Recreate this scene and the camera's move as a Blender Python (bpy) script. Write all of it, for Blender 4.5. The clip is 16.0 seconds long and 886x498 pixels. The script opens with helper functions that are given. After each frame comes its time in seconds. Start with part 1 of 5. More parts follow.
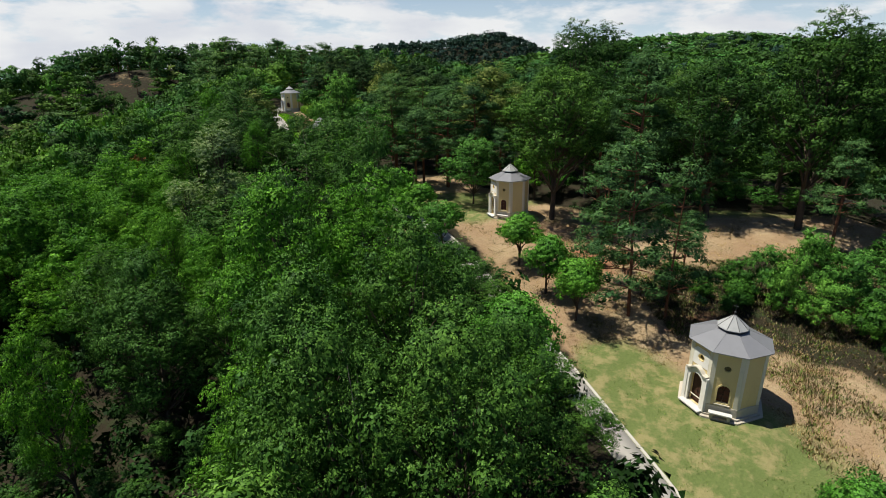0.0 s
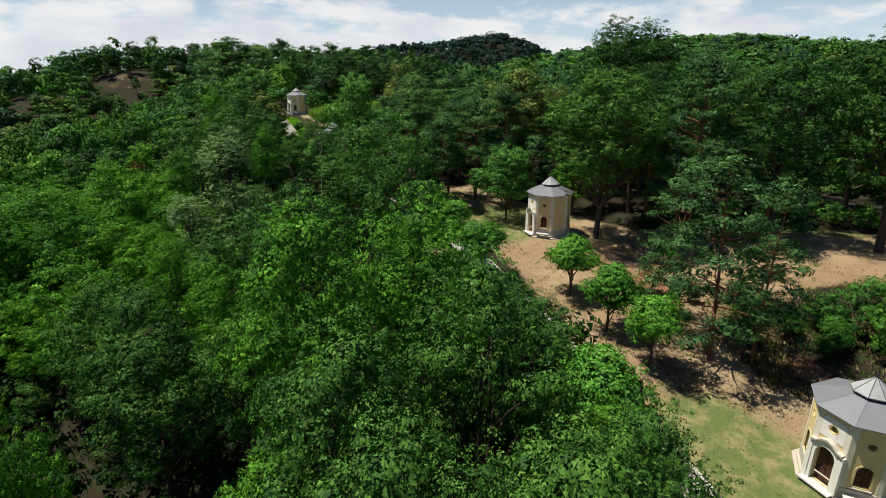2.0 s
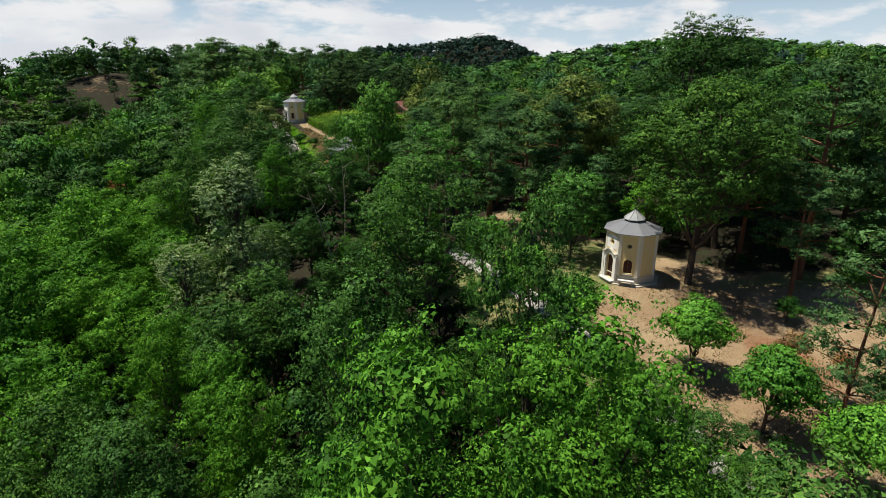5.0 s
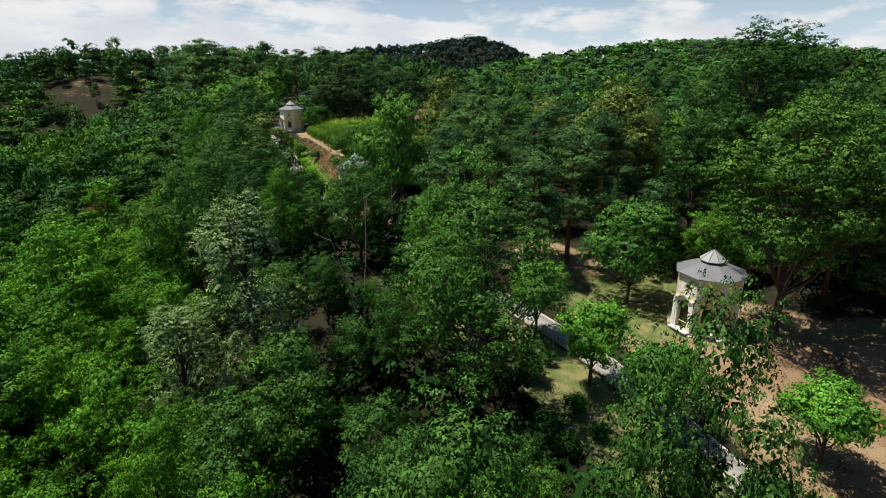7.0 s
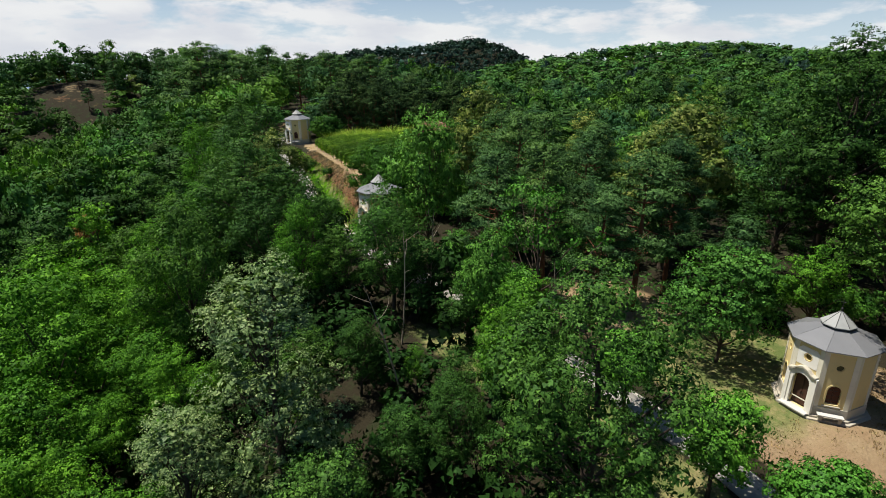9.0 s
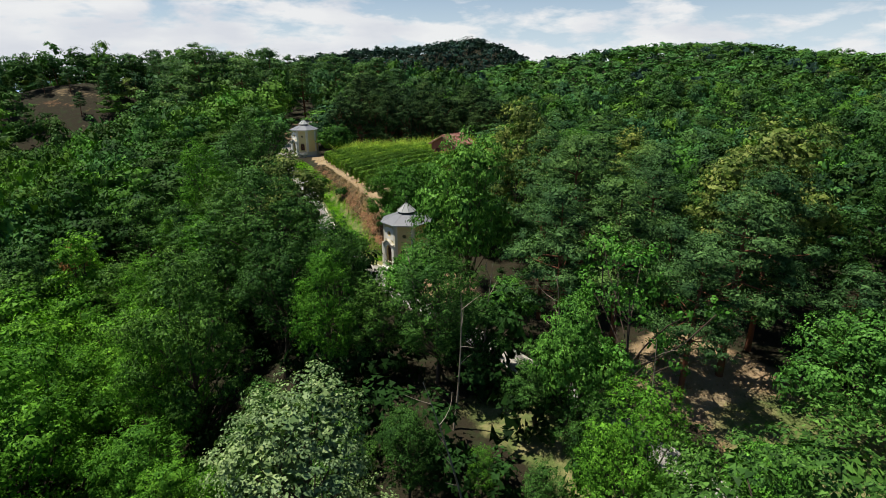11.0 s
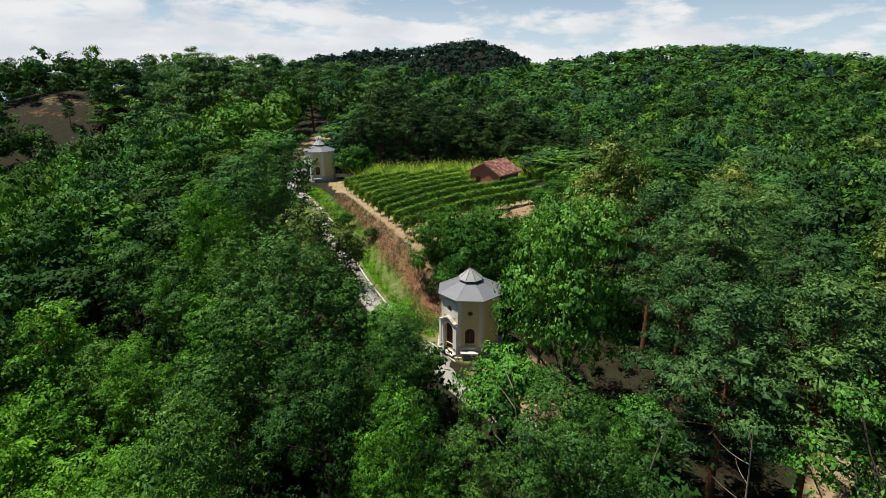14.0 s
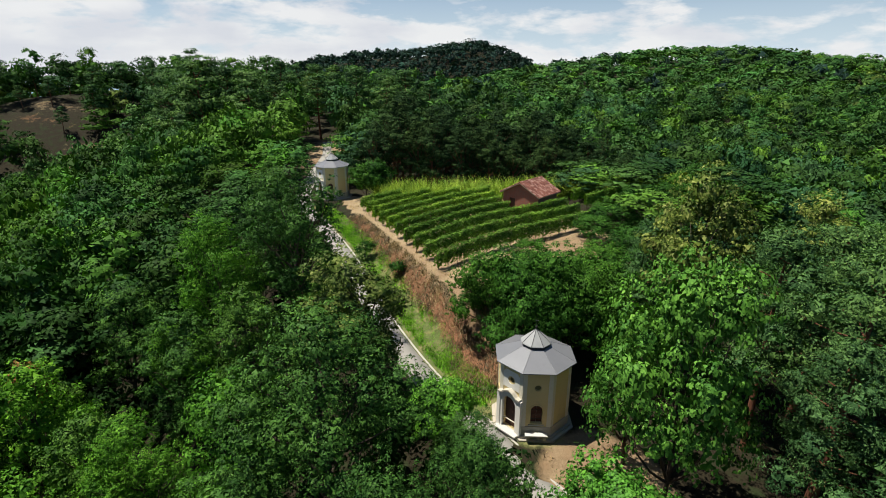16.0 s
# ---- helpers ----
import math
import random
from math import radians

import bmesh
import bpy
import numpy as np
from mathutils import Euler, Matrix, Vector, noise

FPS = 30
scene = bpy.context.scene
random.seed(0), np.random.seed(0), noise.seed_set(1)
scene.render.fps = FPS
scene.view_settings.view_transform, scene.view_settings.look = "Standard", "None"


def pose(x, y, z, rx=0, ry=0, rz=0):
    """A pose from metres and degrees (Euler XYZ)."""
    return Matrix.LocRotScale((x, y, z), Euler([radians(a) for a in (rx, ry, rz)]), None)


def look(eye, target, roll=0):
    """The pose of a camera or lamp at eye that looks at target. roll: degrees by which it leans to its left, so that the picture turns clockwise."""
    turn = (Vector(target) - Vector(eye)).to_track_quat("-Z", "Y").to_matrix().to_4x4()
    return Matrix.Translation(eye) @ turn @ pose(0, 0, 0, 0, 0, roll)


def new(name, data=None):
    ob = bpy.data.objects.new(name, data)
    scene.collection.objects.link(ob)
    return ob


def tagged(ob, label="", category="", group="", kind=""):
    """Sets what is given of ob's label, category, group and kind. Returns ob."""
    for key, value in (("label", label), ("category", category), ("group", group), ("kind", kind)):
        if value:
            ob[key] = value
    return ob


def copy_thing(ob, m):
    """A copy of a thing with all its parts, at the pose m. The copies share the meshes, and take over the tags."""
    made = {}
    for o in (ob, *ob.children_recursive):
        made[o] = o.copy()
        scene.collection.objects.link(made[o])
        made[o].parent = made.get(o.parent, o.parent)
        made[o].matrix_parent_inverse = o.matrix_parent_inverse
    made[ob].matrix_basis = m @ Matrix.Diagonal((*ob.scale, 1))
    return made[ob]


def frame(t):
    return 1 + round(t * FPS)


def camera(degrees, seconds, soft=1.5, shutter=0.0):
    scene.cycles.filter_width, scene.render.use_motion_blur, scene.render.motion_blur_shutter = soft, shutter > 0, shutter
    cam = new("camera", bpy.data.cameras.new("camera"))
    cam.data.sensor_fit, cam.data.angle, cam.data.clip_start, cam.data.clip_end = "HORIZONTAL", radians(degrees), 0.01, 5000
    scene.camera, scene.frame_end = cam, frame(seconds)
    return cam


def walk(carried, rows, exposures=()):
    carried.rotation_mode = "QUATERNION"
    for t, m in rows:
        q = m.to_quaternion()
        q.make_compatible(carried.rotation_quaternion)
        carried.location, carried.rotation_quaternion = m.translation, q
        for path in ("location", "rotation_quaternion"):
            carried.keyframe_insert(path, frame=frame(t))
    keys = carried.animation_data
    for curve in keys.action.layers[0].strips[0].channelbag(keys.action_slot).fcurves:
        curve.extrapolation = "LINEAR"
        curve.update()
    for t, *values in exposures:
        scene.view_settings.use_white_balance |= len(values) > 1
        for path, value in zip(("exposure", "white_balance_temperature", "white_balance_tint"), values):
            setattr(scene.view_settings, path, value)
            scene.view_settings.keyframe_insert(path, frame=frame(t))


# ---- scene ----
cam = camera(80.3, 16.0, soft=0.95)
METRES, EYE, TILT, LEAN, TURN = 80.0, 24.0, -19.35, 0.79, 0.0
ROWS = [
    (0.0, 0.0, 0.0, 0.0, -0.0, 0.0, -0.0),
    (0.5, -0.0105, 0.019, 0.0063, 0.02, -0.01, -0.01),
    (1.0, -0.0226, 0.0417, 0.0143, 0.0, -0.0, -0.04),
    (1.5, -0.0349, 0.0655, 0.0222, -0.05, 0.05, -0.05),
    (2.0, -0.0501, 0.0916, 0.0315, -0.05, 0.13, -0.11),
    (2.5, -0.0656, 0.115, 0.0403, 0.01, 0.18, -0.18),
    (3.0, -0.0824, 0.1421, 0.0501, -0.1, 0.26, -0.24),
    (3.5, -0.0969, 0.1679, 0.0597, -0.27, 0.3, -0.19),
    (6.0, -0.1696, 0.3012, 0.1168, -2.66, 0.32, 0.6),
    (6.5, -0.1826, 0.326, 0.1293, -2.86, 0.33, 0.64),
    (7.0, -0.1963, 0.3536, 0.1435, -2.99, 0.35, 0.65),
    (7.5, -0.2083, 0.3787, 0.1557, -3.13, 0.41, 0.65),
    (8.0, -0.2217, 0.406, 0.1686, -3.24, 0.43, 0.65),
    (8.5, -0.2339, 0.432, 0.1815, -3.28, 0.45, 0.68),
    (9.0, -0.2471, 0.4599, 0.1957, -3.35, 0.49, 0.66),
    (11.5, -0.3059, 0.5901, 0.2638, -3.76, 0.44, 0.65),
    (12.0, -0.3182, 0.6174, 0.2781, -3.82, 0.44, 0.64),
    (12.5, -0.3294, 0.6428, 0.2915, -3.87, 0.44, 0.65),
    (13.0, -0.3414, 0.6699, 0.3061, -3.94, 0.45, 0.65),
    (13.5, -0.3523, 0.695, 0.3194, -3.97, 0.47, 0.66),
    (14.0, -0.3642, 0.7225, 0.333, -4.01, 0.5, 0.67),
    (14.5, -0.3757, 0.7474, 0.3453, -4.07, 0.52, 0.61),
    (15.0, -0.3877, 0.7738, 0.3585, -4.11, 0.53, 0.62),
    (15.5, -0.3983, 0.7982, 0.3708, -4.13, 0.5, 0.66),
    (16.0, -0.4083, 0.8252, 0.3833, -4.14, 0.5, 0.64),
]
walk(cam, [(t, pose(0, 0, EYE, TILT, LEAN, TURN) @ pose(METRES * x, METRES * y, METRES * z, 90 + pitch, roll, yaw)) for t, x, y, z, yaw, pitch, roll in ROWS])

# ---------------------------------------------------------------- sky, sun, exposure
SUN_TO = Vector((-0.40, 0.11, 1.0)).normalized()           # towards the sun
world = bpy.data.worlds.new("sky")
scene.world = world
world.use_nodes = True
wn, wl = world.node_tree.nodes, world.node_tree.links
wn.clear()
SKY = 0.05


def wnode(kind, **kw):
    n = wn.new(kind)
    for k, v in kw.items():
        if k == "location":
            continue
        n.inputs[k].default_value = v
    return n


sky = wn.new("ShaderNodeTexSky")
sky.sky_type = "NISHITA"
sky.sun_disc = False
sky.sun_elevation = math.asin(SUN_TO.z)
sky.sun_rotation = math.atan2(SUN_TO.x, SUN_TO.y)
sky.air_density, sky.dust_density, sky.ozone_density = 1.0, 0.5, 1.6
wcoord = wn.new("ShaderNodeTexCoord")
sep = wn.new("ShaderNodeSeparateXYZ")
wl.new(wcoord.outputs["Generated"], sep.inputs[0])
# heaped clouds: wide and flat, thinning out overhead
dv = wn.new("ShaderNodeMapping")
dv.inputs["Scale"].default_value = (1.0, 1.0, 3.1)
dv.inputs["Location"].default_value = (0.35, 0.1, 0.02)
wl.new(wcoord.outputs["Generated"], dv.inputs["Vector"])
cl = wnode("ShaderNodeTexNoise", Scale=9.5, Detail=10.0, Roughness=0.58, Distortion=0.15)
wl.new(dv.outputs[0], cl.inputs["Vector"])
# thicker cloud to the west, more open sky to the east and overhead
grad = wn.new("ShaderNodeMath"); grad.operation = "MULTIPLY_ADD"
grad.inputs[1].default_value, grad.inputs[2].default_value = -0.15, 0.145
wl.new(sep.outputs["X"], grad.inputs[0])
over = wn.new("ShaderNodeMath"); over.operation = "MULTIPLY_ADD"
over.inputs[1].default_value = -1.7
wl.new(sep.outputs["Z"], over.inputs[0]); wl.new(grad.outputs[0], over.inputs[2])
cs = wn.new("ShaderNodeMath"); cs.operation = "ADD"
wl.new(cl.outputs["Fac"], cs.inputs[0]); wl.new(over.outputs[0], cs.inputs[1])
cr = wn.new("ShaderNodeValToRGB")
cr.color_ramp.elements[0].position, cr.color_ramp.elements[1].position = 0.43, 0.58
wl.new(cs.outputs[0], cr.inputs[0])
cshade = wnode("ShaderNodeTexNoise", Scale=5.5, Detail=5.0)
wl.new(dv.outputs[0], cshade.inputs["Vector"])
ccol = wn.new("ShaderNodeValToRGB")
ccol.color_ramp.elements[0].position, ccol.color_ramp.elements[1].position = 0.36, 0.56
ccol.color_ramp.elements[0].color = (0.80, 0.82, 0.88, 1)
ccol.color_ramp.elements[1].color = (1.0, 1.0, 1.0, 1)
wl.new(cshade.outputs["Fac"], ccol.inputs[0])
cbright = wn.new("ShaderNodeVectorMath"); cbright.operation = "SCALE"
cbright.inputs["Scale"].default_value = 12.6
wl.new(ccol.outputs[0], cbright.inputs[0])
cfac = wn.new("ShaderNodeMath"); cfac.operation = "MULTIPLY"; cfac.inputs[1].default_value = 0.9
wl.new(cr.outputs[0], cfac.inputs[0])
mixs = wn.new("ShaderNodeMixRGB")
clear = wn.new("ShaderNodeMixRGB"); clear.blend_type = "MULTIPLY"
clear.inputs[0].default_value = 1.0
clear.inputs[2].default_value = (0.86, 1.0, 1.2, 1)
wl.new(sky.outputs[0], clear.inputs[1])
hz = wn.new("ShaderNodeMapRange")                        # pale haze towards the horizon
hz.inputs["From Min"].default_value, hz.inputs["From Max"].default_value = 0.0, 0.19
hz.inputs["To Min"].default_value, hz.inputs["To Max"].default_value = 0.95, 0.0
wl.new(sep.outputs["Z"], hz.inputs["Value"])
haze = wn.new("ShaderNodeMixRGB")
haze.inputs[2].default_value = (9.6, 11.4, 12.9, 1)
wl.new(hz.outputs[0], haze.inputs[0]); wl.new(clear.outputs[0], haze.inputs[1])
wl.new(cfac.outputs[0], mixs.inputs[0]); wl.new(haze.outputs[0], mixs.inputs[1]); wl.new(cbright.outputs[0], mixs.inputs[2])
bg = wn.new("ShaderNodeBackground")
bg.inputs["Strength"].default_value = SKY
wl.new(mixs.outputs[0], bg.inputs["Color"])
wout = wn.new("ShaderNodeOutputWorld")
wl.new(bg.outputs[0], wout.inputs["Surface"])

sun = new("sun", bpy.data.lights.new("sun", "SUN"))
sun.data.energy, sun.data.angle, sun.data.color = 5.0, radians(0.53), (1.0, 0.96, 0.87)
sun.matrix_world = look(SUN_TO * 200, (0, 0, 0))
scene.view_settings.exposure = 0.47

# ---------------------------------------------------------------- materials


def lin(h):
    """A hex colour as a linear RGBA."""
    c = [int(h[i:i + 2], 16) / 255 for i in (0, 2, 4)]
    return tuple(((v + 0.055) / 1.055) ** 2.4 if v > 0.04045 else v / 12.92 for v in c) + (1,)


class Mat:
    def __init__(self, name, rough=0.8, spec=0.3, metal=0.0):
        self.m = bpy.data.materials.new(name)
        self.m.use_nodes = True
        self.t = self.m.node_tree
        self.b = self.t.nodes["Principled BSDF"]
        self.b.inputs["Roughness"].default_value = rough
        self.b.inputs["Specular IOR Level"].default_value = spec
        self.b.inputs["Metallic"].default_value = metal

    def n(self, kind, **kw):
        nd = self.t.nodes.new(kind)
        for k, v in kw.items():
            nd.inputs[k].default_value = v
        return nd

    def l(self, a, b):
        self.t.links.new(a, b)

    def ramp(self, fac, stops):
        r = self.t.nodes.new("ShaderNodeValToRGB")
        els = r.color_ramp.elements
        while len(els) < len(stops):
            els.new(0.5)
        for e, (p, c) in zip(els, stops):
            e.position, e.color = p, c
        self.l(fac, r.inputs[0])
        return r.outputs[0]

    def noise(self, scale, detail=4.0, rough=0.6, coord="Object", dist=0.0):
        c = self.t.nodes.new("ShaderNodeTexCoord")
        nz = self.n("ShaderNodeTexNoise", Scale=scale, Detail=detail, Roughness=rough, Distortion=dist)
        self.l(c.outputs[coord], nz.inputs["Vector"])
        return nz.outputs["Fac"]

    def mix(self, fac, a, b, mode="MIX"):
        x = self.t.nodes.new("ShaderNodeMixRGB")
        x.blend_type = mode
        for s, v in ((0, fac), (1, a), (2, b)):
            if isinstance(v, (int, float, tuple)):
                x.inputs[s].default_value = v
            else:
                self.l(v, x.inputs[s])
        return x.outputs[0]

    def math(self, op, a, b=0.0, c=0.0):
        x = self.t.nodes.new("ShaderNodeMath")
        x.operation = op
        for s, v in enumerate((a, b, c)):
            if isinstance(v, (int, float)):
                x.inputs[s].default_value = v
            else:
                self.l(v, x.inputs[s])
        return x.outputs[0]

    def bump(self, h, strength=0.4, distance=0.02):
        bp = self.n("ShaderNodeBump", Strength=strength, Distance=distance)
        self.l(h, bp.inputs["Height"])
        self.l(bp.outputs[0], self.b.inputs["Normal"])

    def color(self, c):
        if isinstance(c, tuple):
            self.b.inputs["Base Color"].default_value = c
        else:
            self.l(c, self.b.inputs["Base Color"])
        return self


def plaster(name, a, b, stain):
    m = Mat(name, 0.9, 0.2)
    c = m.mix(m.noise(0.9, 5, 0.65), a, b)
    c = m.mix(m.ramp(m.noise(2.7, 6, 0.7), [(0.56, (0, 0, 0, 1)), (0.78, (0.5, 0.5, 0.5, 1))]), c, stain)
    m.color(c)
    m.bump(m.noise(40, 3), 0.25, 0.01)
    return m.m


M_WALL = plaster("yellow_plaster", (0.70, 0.565, 0.275, 1), (0.63, 0.495, 0.23, 1), (0.45, 0.37, 0.23, 1))
M_TRIM = plaster("cream_plaster", (0.72, 0.67, 0.53, 1), (0.65, 0.60, 0.46, 1), (0.5, 0.45, 0.36, 1))
M_PORTAL = plaster("white_plaster", (0.80, 0.77, 0.69, 1), (0.73, 0.70, 0.62, 1), (0.55, 0.5, 0.42, 1))
M_PLINTH = plaster("grey_plinth", (0.50, 0.46, 0.37, 1), (0.42, 0.385, 0.31, 1), (0.30, 0.27, 0.22, 1))
M_SLAB = plaster("stone_slab", (0.46, 0.41, 0.33, 1), (0.37, 0.33, 0.26, 1), (0.24, 0.21, 0.17, 1))
M_BENCH = plaster("white_stone", (0.56, 0.54, 0.49, 1), (0.47, 0.45, 0.41, 1), (0.5, 0.48, 0.44, 1))


def roofing():
    m = Mat("grey_roof_sheet", 0.42, 0.5, 0.0)
    c = m.mix(m.noise(0.7, 5, 0.6), (0.135, 0.137, 0.145, 1), (0.19, 0.19, 0.195, 1))
    c = m.mix(m.ramp(m.noise(3.0, 6, 0.7), [(0.55, (0, 0, 0, 1)), (0.8, (0.6, 0.6, 0.6, 1))]), c, (0.13, 0.13, 0.125, 1))
    m.color(c)
    m.bump(m.noise(6, 4), 0.2, 0.02)
    return m.m


M_ROOF = roofing()


def lantern():
    m = Mat("lantern_sheet", 0.65, 0.3, 0.0)
    m.color(m.mix(m.noise(2.0, 5), (0.24, 0.245, 0.24, 1), (0.36, 0.36, 0.34, 1)))
    m.bump(m.noise(5, 3), 0.2, 0.02)
    return m.m


M_LANTERN = lantern()


def simple(name, a, b, scale=3.0, rough=0.8, spec=0.3, metal=0.0, bump=0.3):
    m = Mat(name, rough, spec, metal)
    m.color(m.mix(m.noise(scale, 5, 0.65), a, b))
    m.bump(m.noise(scale * 6, 4), bump, 0.02)
    return m.m


M_DARKMETAL = simple("dark_iron", (0.03, 0.03, 0.032, 1), (0.06, 0.055, 0.05, 1), 8, 0.5, 0.4, 0.6)
M_DRUM = simple("dark_drum", (0.05, 0.05, 0.05, 1), (0.09, 0.085, 0.08, 1), 4)
M_DOOR = simple("brown_door_wood", (0.045, 0.02, 0.013, 1), (0.08, 0.036, 0.022, 1), 5, 0.6)
M_SHUTTER = simple("red_brown_shutter", (0.07, 0.020, 0.013, 1), (0.11, 0.034, 0.02, 1), 6, 0.6)
M_OCULUS = simple("green_bronze_oculus", (0.10, 0.085, 0.03, 1), (0.16, 0.13, 0.05, 1), 9, 0.6)
M_BARK = simple("grey_brown_bark", (0.045, 0.034, 0.025, 1), (0.10, 0.075, 0.055, 1), 4, 0.95, 0.1, 0, 0.8)
M_PINEBARK = simple("red_pine_bark", (0.11, 0.045, 0.025, 1), (0.19, 0.085, 0.05, 1), 3, 0.95, 0.1, 0, 0.8)
M_PALEBARK = simple("pale_dead_wood", (0.20, 0.16, 0.12, 1), (0.32, 0.27, 0.21, 1), 5, 0.9, 0.1, 0, 0.5)
M_POST = simple("weathered_post", (0.20, 0.15, 0.10, 1), (0.32, 0.25, 0.17, 1), 6, 0.9)
M_ROADM = simple("pale_concrete", (0.25, 0.235, 0.205, 1), (0.34, 0.32, 0.28, 1), 0.5, 0.9, 0.2, 0, 0.3)
M_KERB = simple("kerb_concrete", (0.38, 0.36, 0.31, 1), (0.47, 0.44, 0.38, 1), 2.0, 0.9)


def brickmat():
    m = Mat("red_brick", 0.9, 0.2)
    c = m.t.nodes.new("ShaderNodeTexCoord")
    br = m.n("ShaderNodeTexBrick", Scale=4.0)
    br.inputs["Color1"].default_value = (0.34, 0.095, 0.050, 1)
    br.inputs["Color2"].default_value = (0.24, 0.062, 0.036, 1)
    br.inputs["Mortar"].default_value = (0.20, 0.12, 0.09, 1)
    br.inputs["Mortar Size"].default_value = 0.03
    m.l(c.outputs["Object"], br.inputs["Vector"])
    m.color(m.mix(m.ramp(m.noise(1.1, 6, 0.7), [(0.45, (0, 0, 0, 1)), (0.75, (0.7, 0.7, 0.7, 1))]), br.outputs["Color"], (0.25, 0.105, 0.068, 1)))
    return m.m


M_BRICK = brickmat()


def tilemat():
    m = Mat("clay_tile", 0.9, 0.2)
    g = m.t.nodes.new("ShaderNodeNewGeometry")
    c = m.ramp(g.outputs["Random Per Island"], [(0.0, (0.12, 0.042, 0.03, 1)), (0.55, (0.22, 0.085, 0.06, 1)), (1.0, (0.40, 0.24, 0.19, 1))])
    m.color(m.mix(m.ramp(m.noise(1.6, 5, 0.7), [(0.5, (0, 0, 0, 1)), (0.8, (0.5, 0.5, 0.5, 1))]), c, (0.2, 0.15, 0.12, 1)))
    return m.m


M_TILE = tilemat()


def leafmat(name, dark, mid, light, sheen=0.18, rough=0.55, trans=0.07, tinted=False):
    """Leaves: each leaf varies a little, each bough and each tree a little more; some light shines through."""
    m = Mat(name, rough, sheen * 0.6)
    g = m.t.nodes.new("ShaderNodeNewGeometry")
    dark = tuple(0.6 * v + 0.15 * w for v, w in zip(dark[:3], mid[:3])) + (1,)
    light = tuple(0.6 * v + 0.55 * w for v, w in zip(light[:3], mid[:3])) + (1,)
    c = m.ramp(g.outputs["Random Per Island"], [(0.0, dark), (0.55, mid), (1.0, light)])
    if tinted:
        at = m.t.nodes.new("ShaderNodeAttribute")
        at.attribute_name = "tint"
        c = m.mix(1.0, c, at.outputs["Color"], "MULTIPLY")
    else:
        oi = m.t.nodes.new("ShaderNodeObjectInfo")
        tint = m.ramp(oi.outputs["Random"], [(0.0, (0.68, 0.74, 0.78, 1)), (0.5, (0.96, 0.98, 1.0, 1)), (1.0, (1.36, 1.24, 1.05, 1))])
        c = m.mix(1.0, c, tint, "MULTIPLY")
        bough = m.ramp(m.noise(0.55, 2, 0.5), [(0.32, (0.60, 0.68, 0.70, 1)), (0.68, (1.50, 1.36, 1.15, 1))])
        c = m.mix(1.0, c, bough, "MULTIPLY")
    m.color(c)
    tr = m.n("ShaderNodeBsdfTranslucent")
    m.l(m.mix(1.0, c, (1.15, 1.5, 0.5, 1), "MULTIPLY"), tr.inputs["Color"])
    mx = m.n("ShaderNodeMixShader", Fac=trans)
    m.l(m.b.outputs[0], mx.inputs[1])
    m.l(tr.outputs[0], mx.inputs[2])
    m.l(mx.outputs[0], m.t.nodes["Material Output"].inputs["Surface"])
    return m.m


M_OAK = leafmat("oak_leaves", (0.015, 0.044, 0.009, 1), (0.040, 0.106, 0.018, 1), (0.098, 0.205, 0.045, 1), 0.10)
M_DARKOAK = leafmat("dark_oak_leaves", (0.010, 0.030, 0.006, 1), (0.027, 0.074, 0.012, 1), (0.072, 0.155, 0.032, 1), 0.10)
M_LOCUST = leafmat("locust_leaves", (0.025, 0.080, 0.008, 1), (0.063, 0.180, 0.017, 1), (0.140, 0.310, 0.036, 1), 0.08, 0.55, 0.14)
M_PINE = leafmat("pine_needles", (0.018, 0.048, 0.015, 1), (0.052, 0.116, 0.036, 1), (0.115, 0.215, 0.075, 1), 0.08, 0.6, 0.12)
# dark conifers; the shade of their backlit side is added to the colour
M_SHADECON = leafmat("shaded_conifer_needles", (0.010, 0.024, 0.008, 1), (0.026, 0.056, 0.019, 1), (0.070, 0.125, 0.045, 1), 0.05, 0.7, 0.03)
M_POPLAR = leafmat("silver_poplar_leaves", (0.058, 0.105, 0.036, 1), (0.125, 0.200, 0.078, 1), (0.30, 0.37, 0.20, 1), 0.12, 0.5, 0.15)
M_LINDEN = leafmat("linden_leaves", (0.028, 0.095, 0.010, 1), (0.066, 0.205, 0.022, 1), (0.130, 0.300, 0.055, 1), 0.15, 0.5)
M_FRESH = leafmat("hornbeam_leaves", (0.026, 0.085, 0.012, 1), (0.058, 0.165, 0.026, 1), (0.120, 0.270, 0.060, 1), 0.10, 0.5)
M_CHESTNUT = leafmat("chestnut_flowers", (0.034, 0.076, 0.010, 1), (0.112, 0.158, 0.032, 1), (0.30, 0.31, 0.11, 1), 0.08, 0.6)
M_RUST = leafmat("rust_leaves", (0.08, 0.042, 0.018, 1), (0.16, 0.090, 0.040, 1), (0.27, 0.160, 0.075, 1), 0.10, 0.7)
M_SHRUB = leafmat("shrub_leaves", (0.013, 0.045, 0.007, 1), (0.036, 0.110, 0.014, 1), (0.080, 0.200, 0.030, 1), 0.10)
M_VINE = leafmat("vine_leaves", (0.060, 0.130, 0.016, 1), (0.145, 0.275, 0.038, 1), (0.27, 0.43, 0.08, 1), 0.08, 0.55, 0.3)
M_WOODS = leafmat("mixed_woods", (0.62, 0.62, 0.62, 1), (1.0, 1.0, 1.0, 1), (1.5, 1.45, 1.4, 1), 0.08, 0.6, 0.07, tinted=True)
M_VERGE = leafmat("verge_blades", (0.060, 0.17, 0.012, 1), (0.105, 0.28, 0.022, 1), (0.19, 0.40, 0.05, 1), 0.0, 0.7, 0.2)
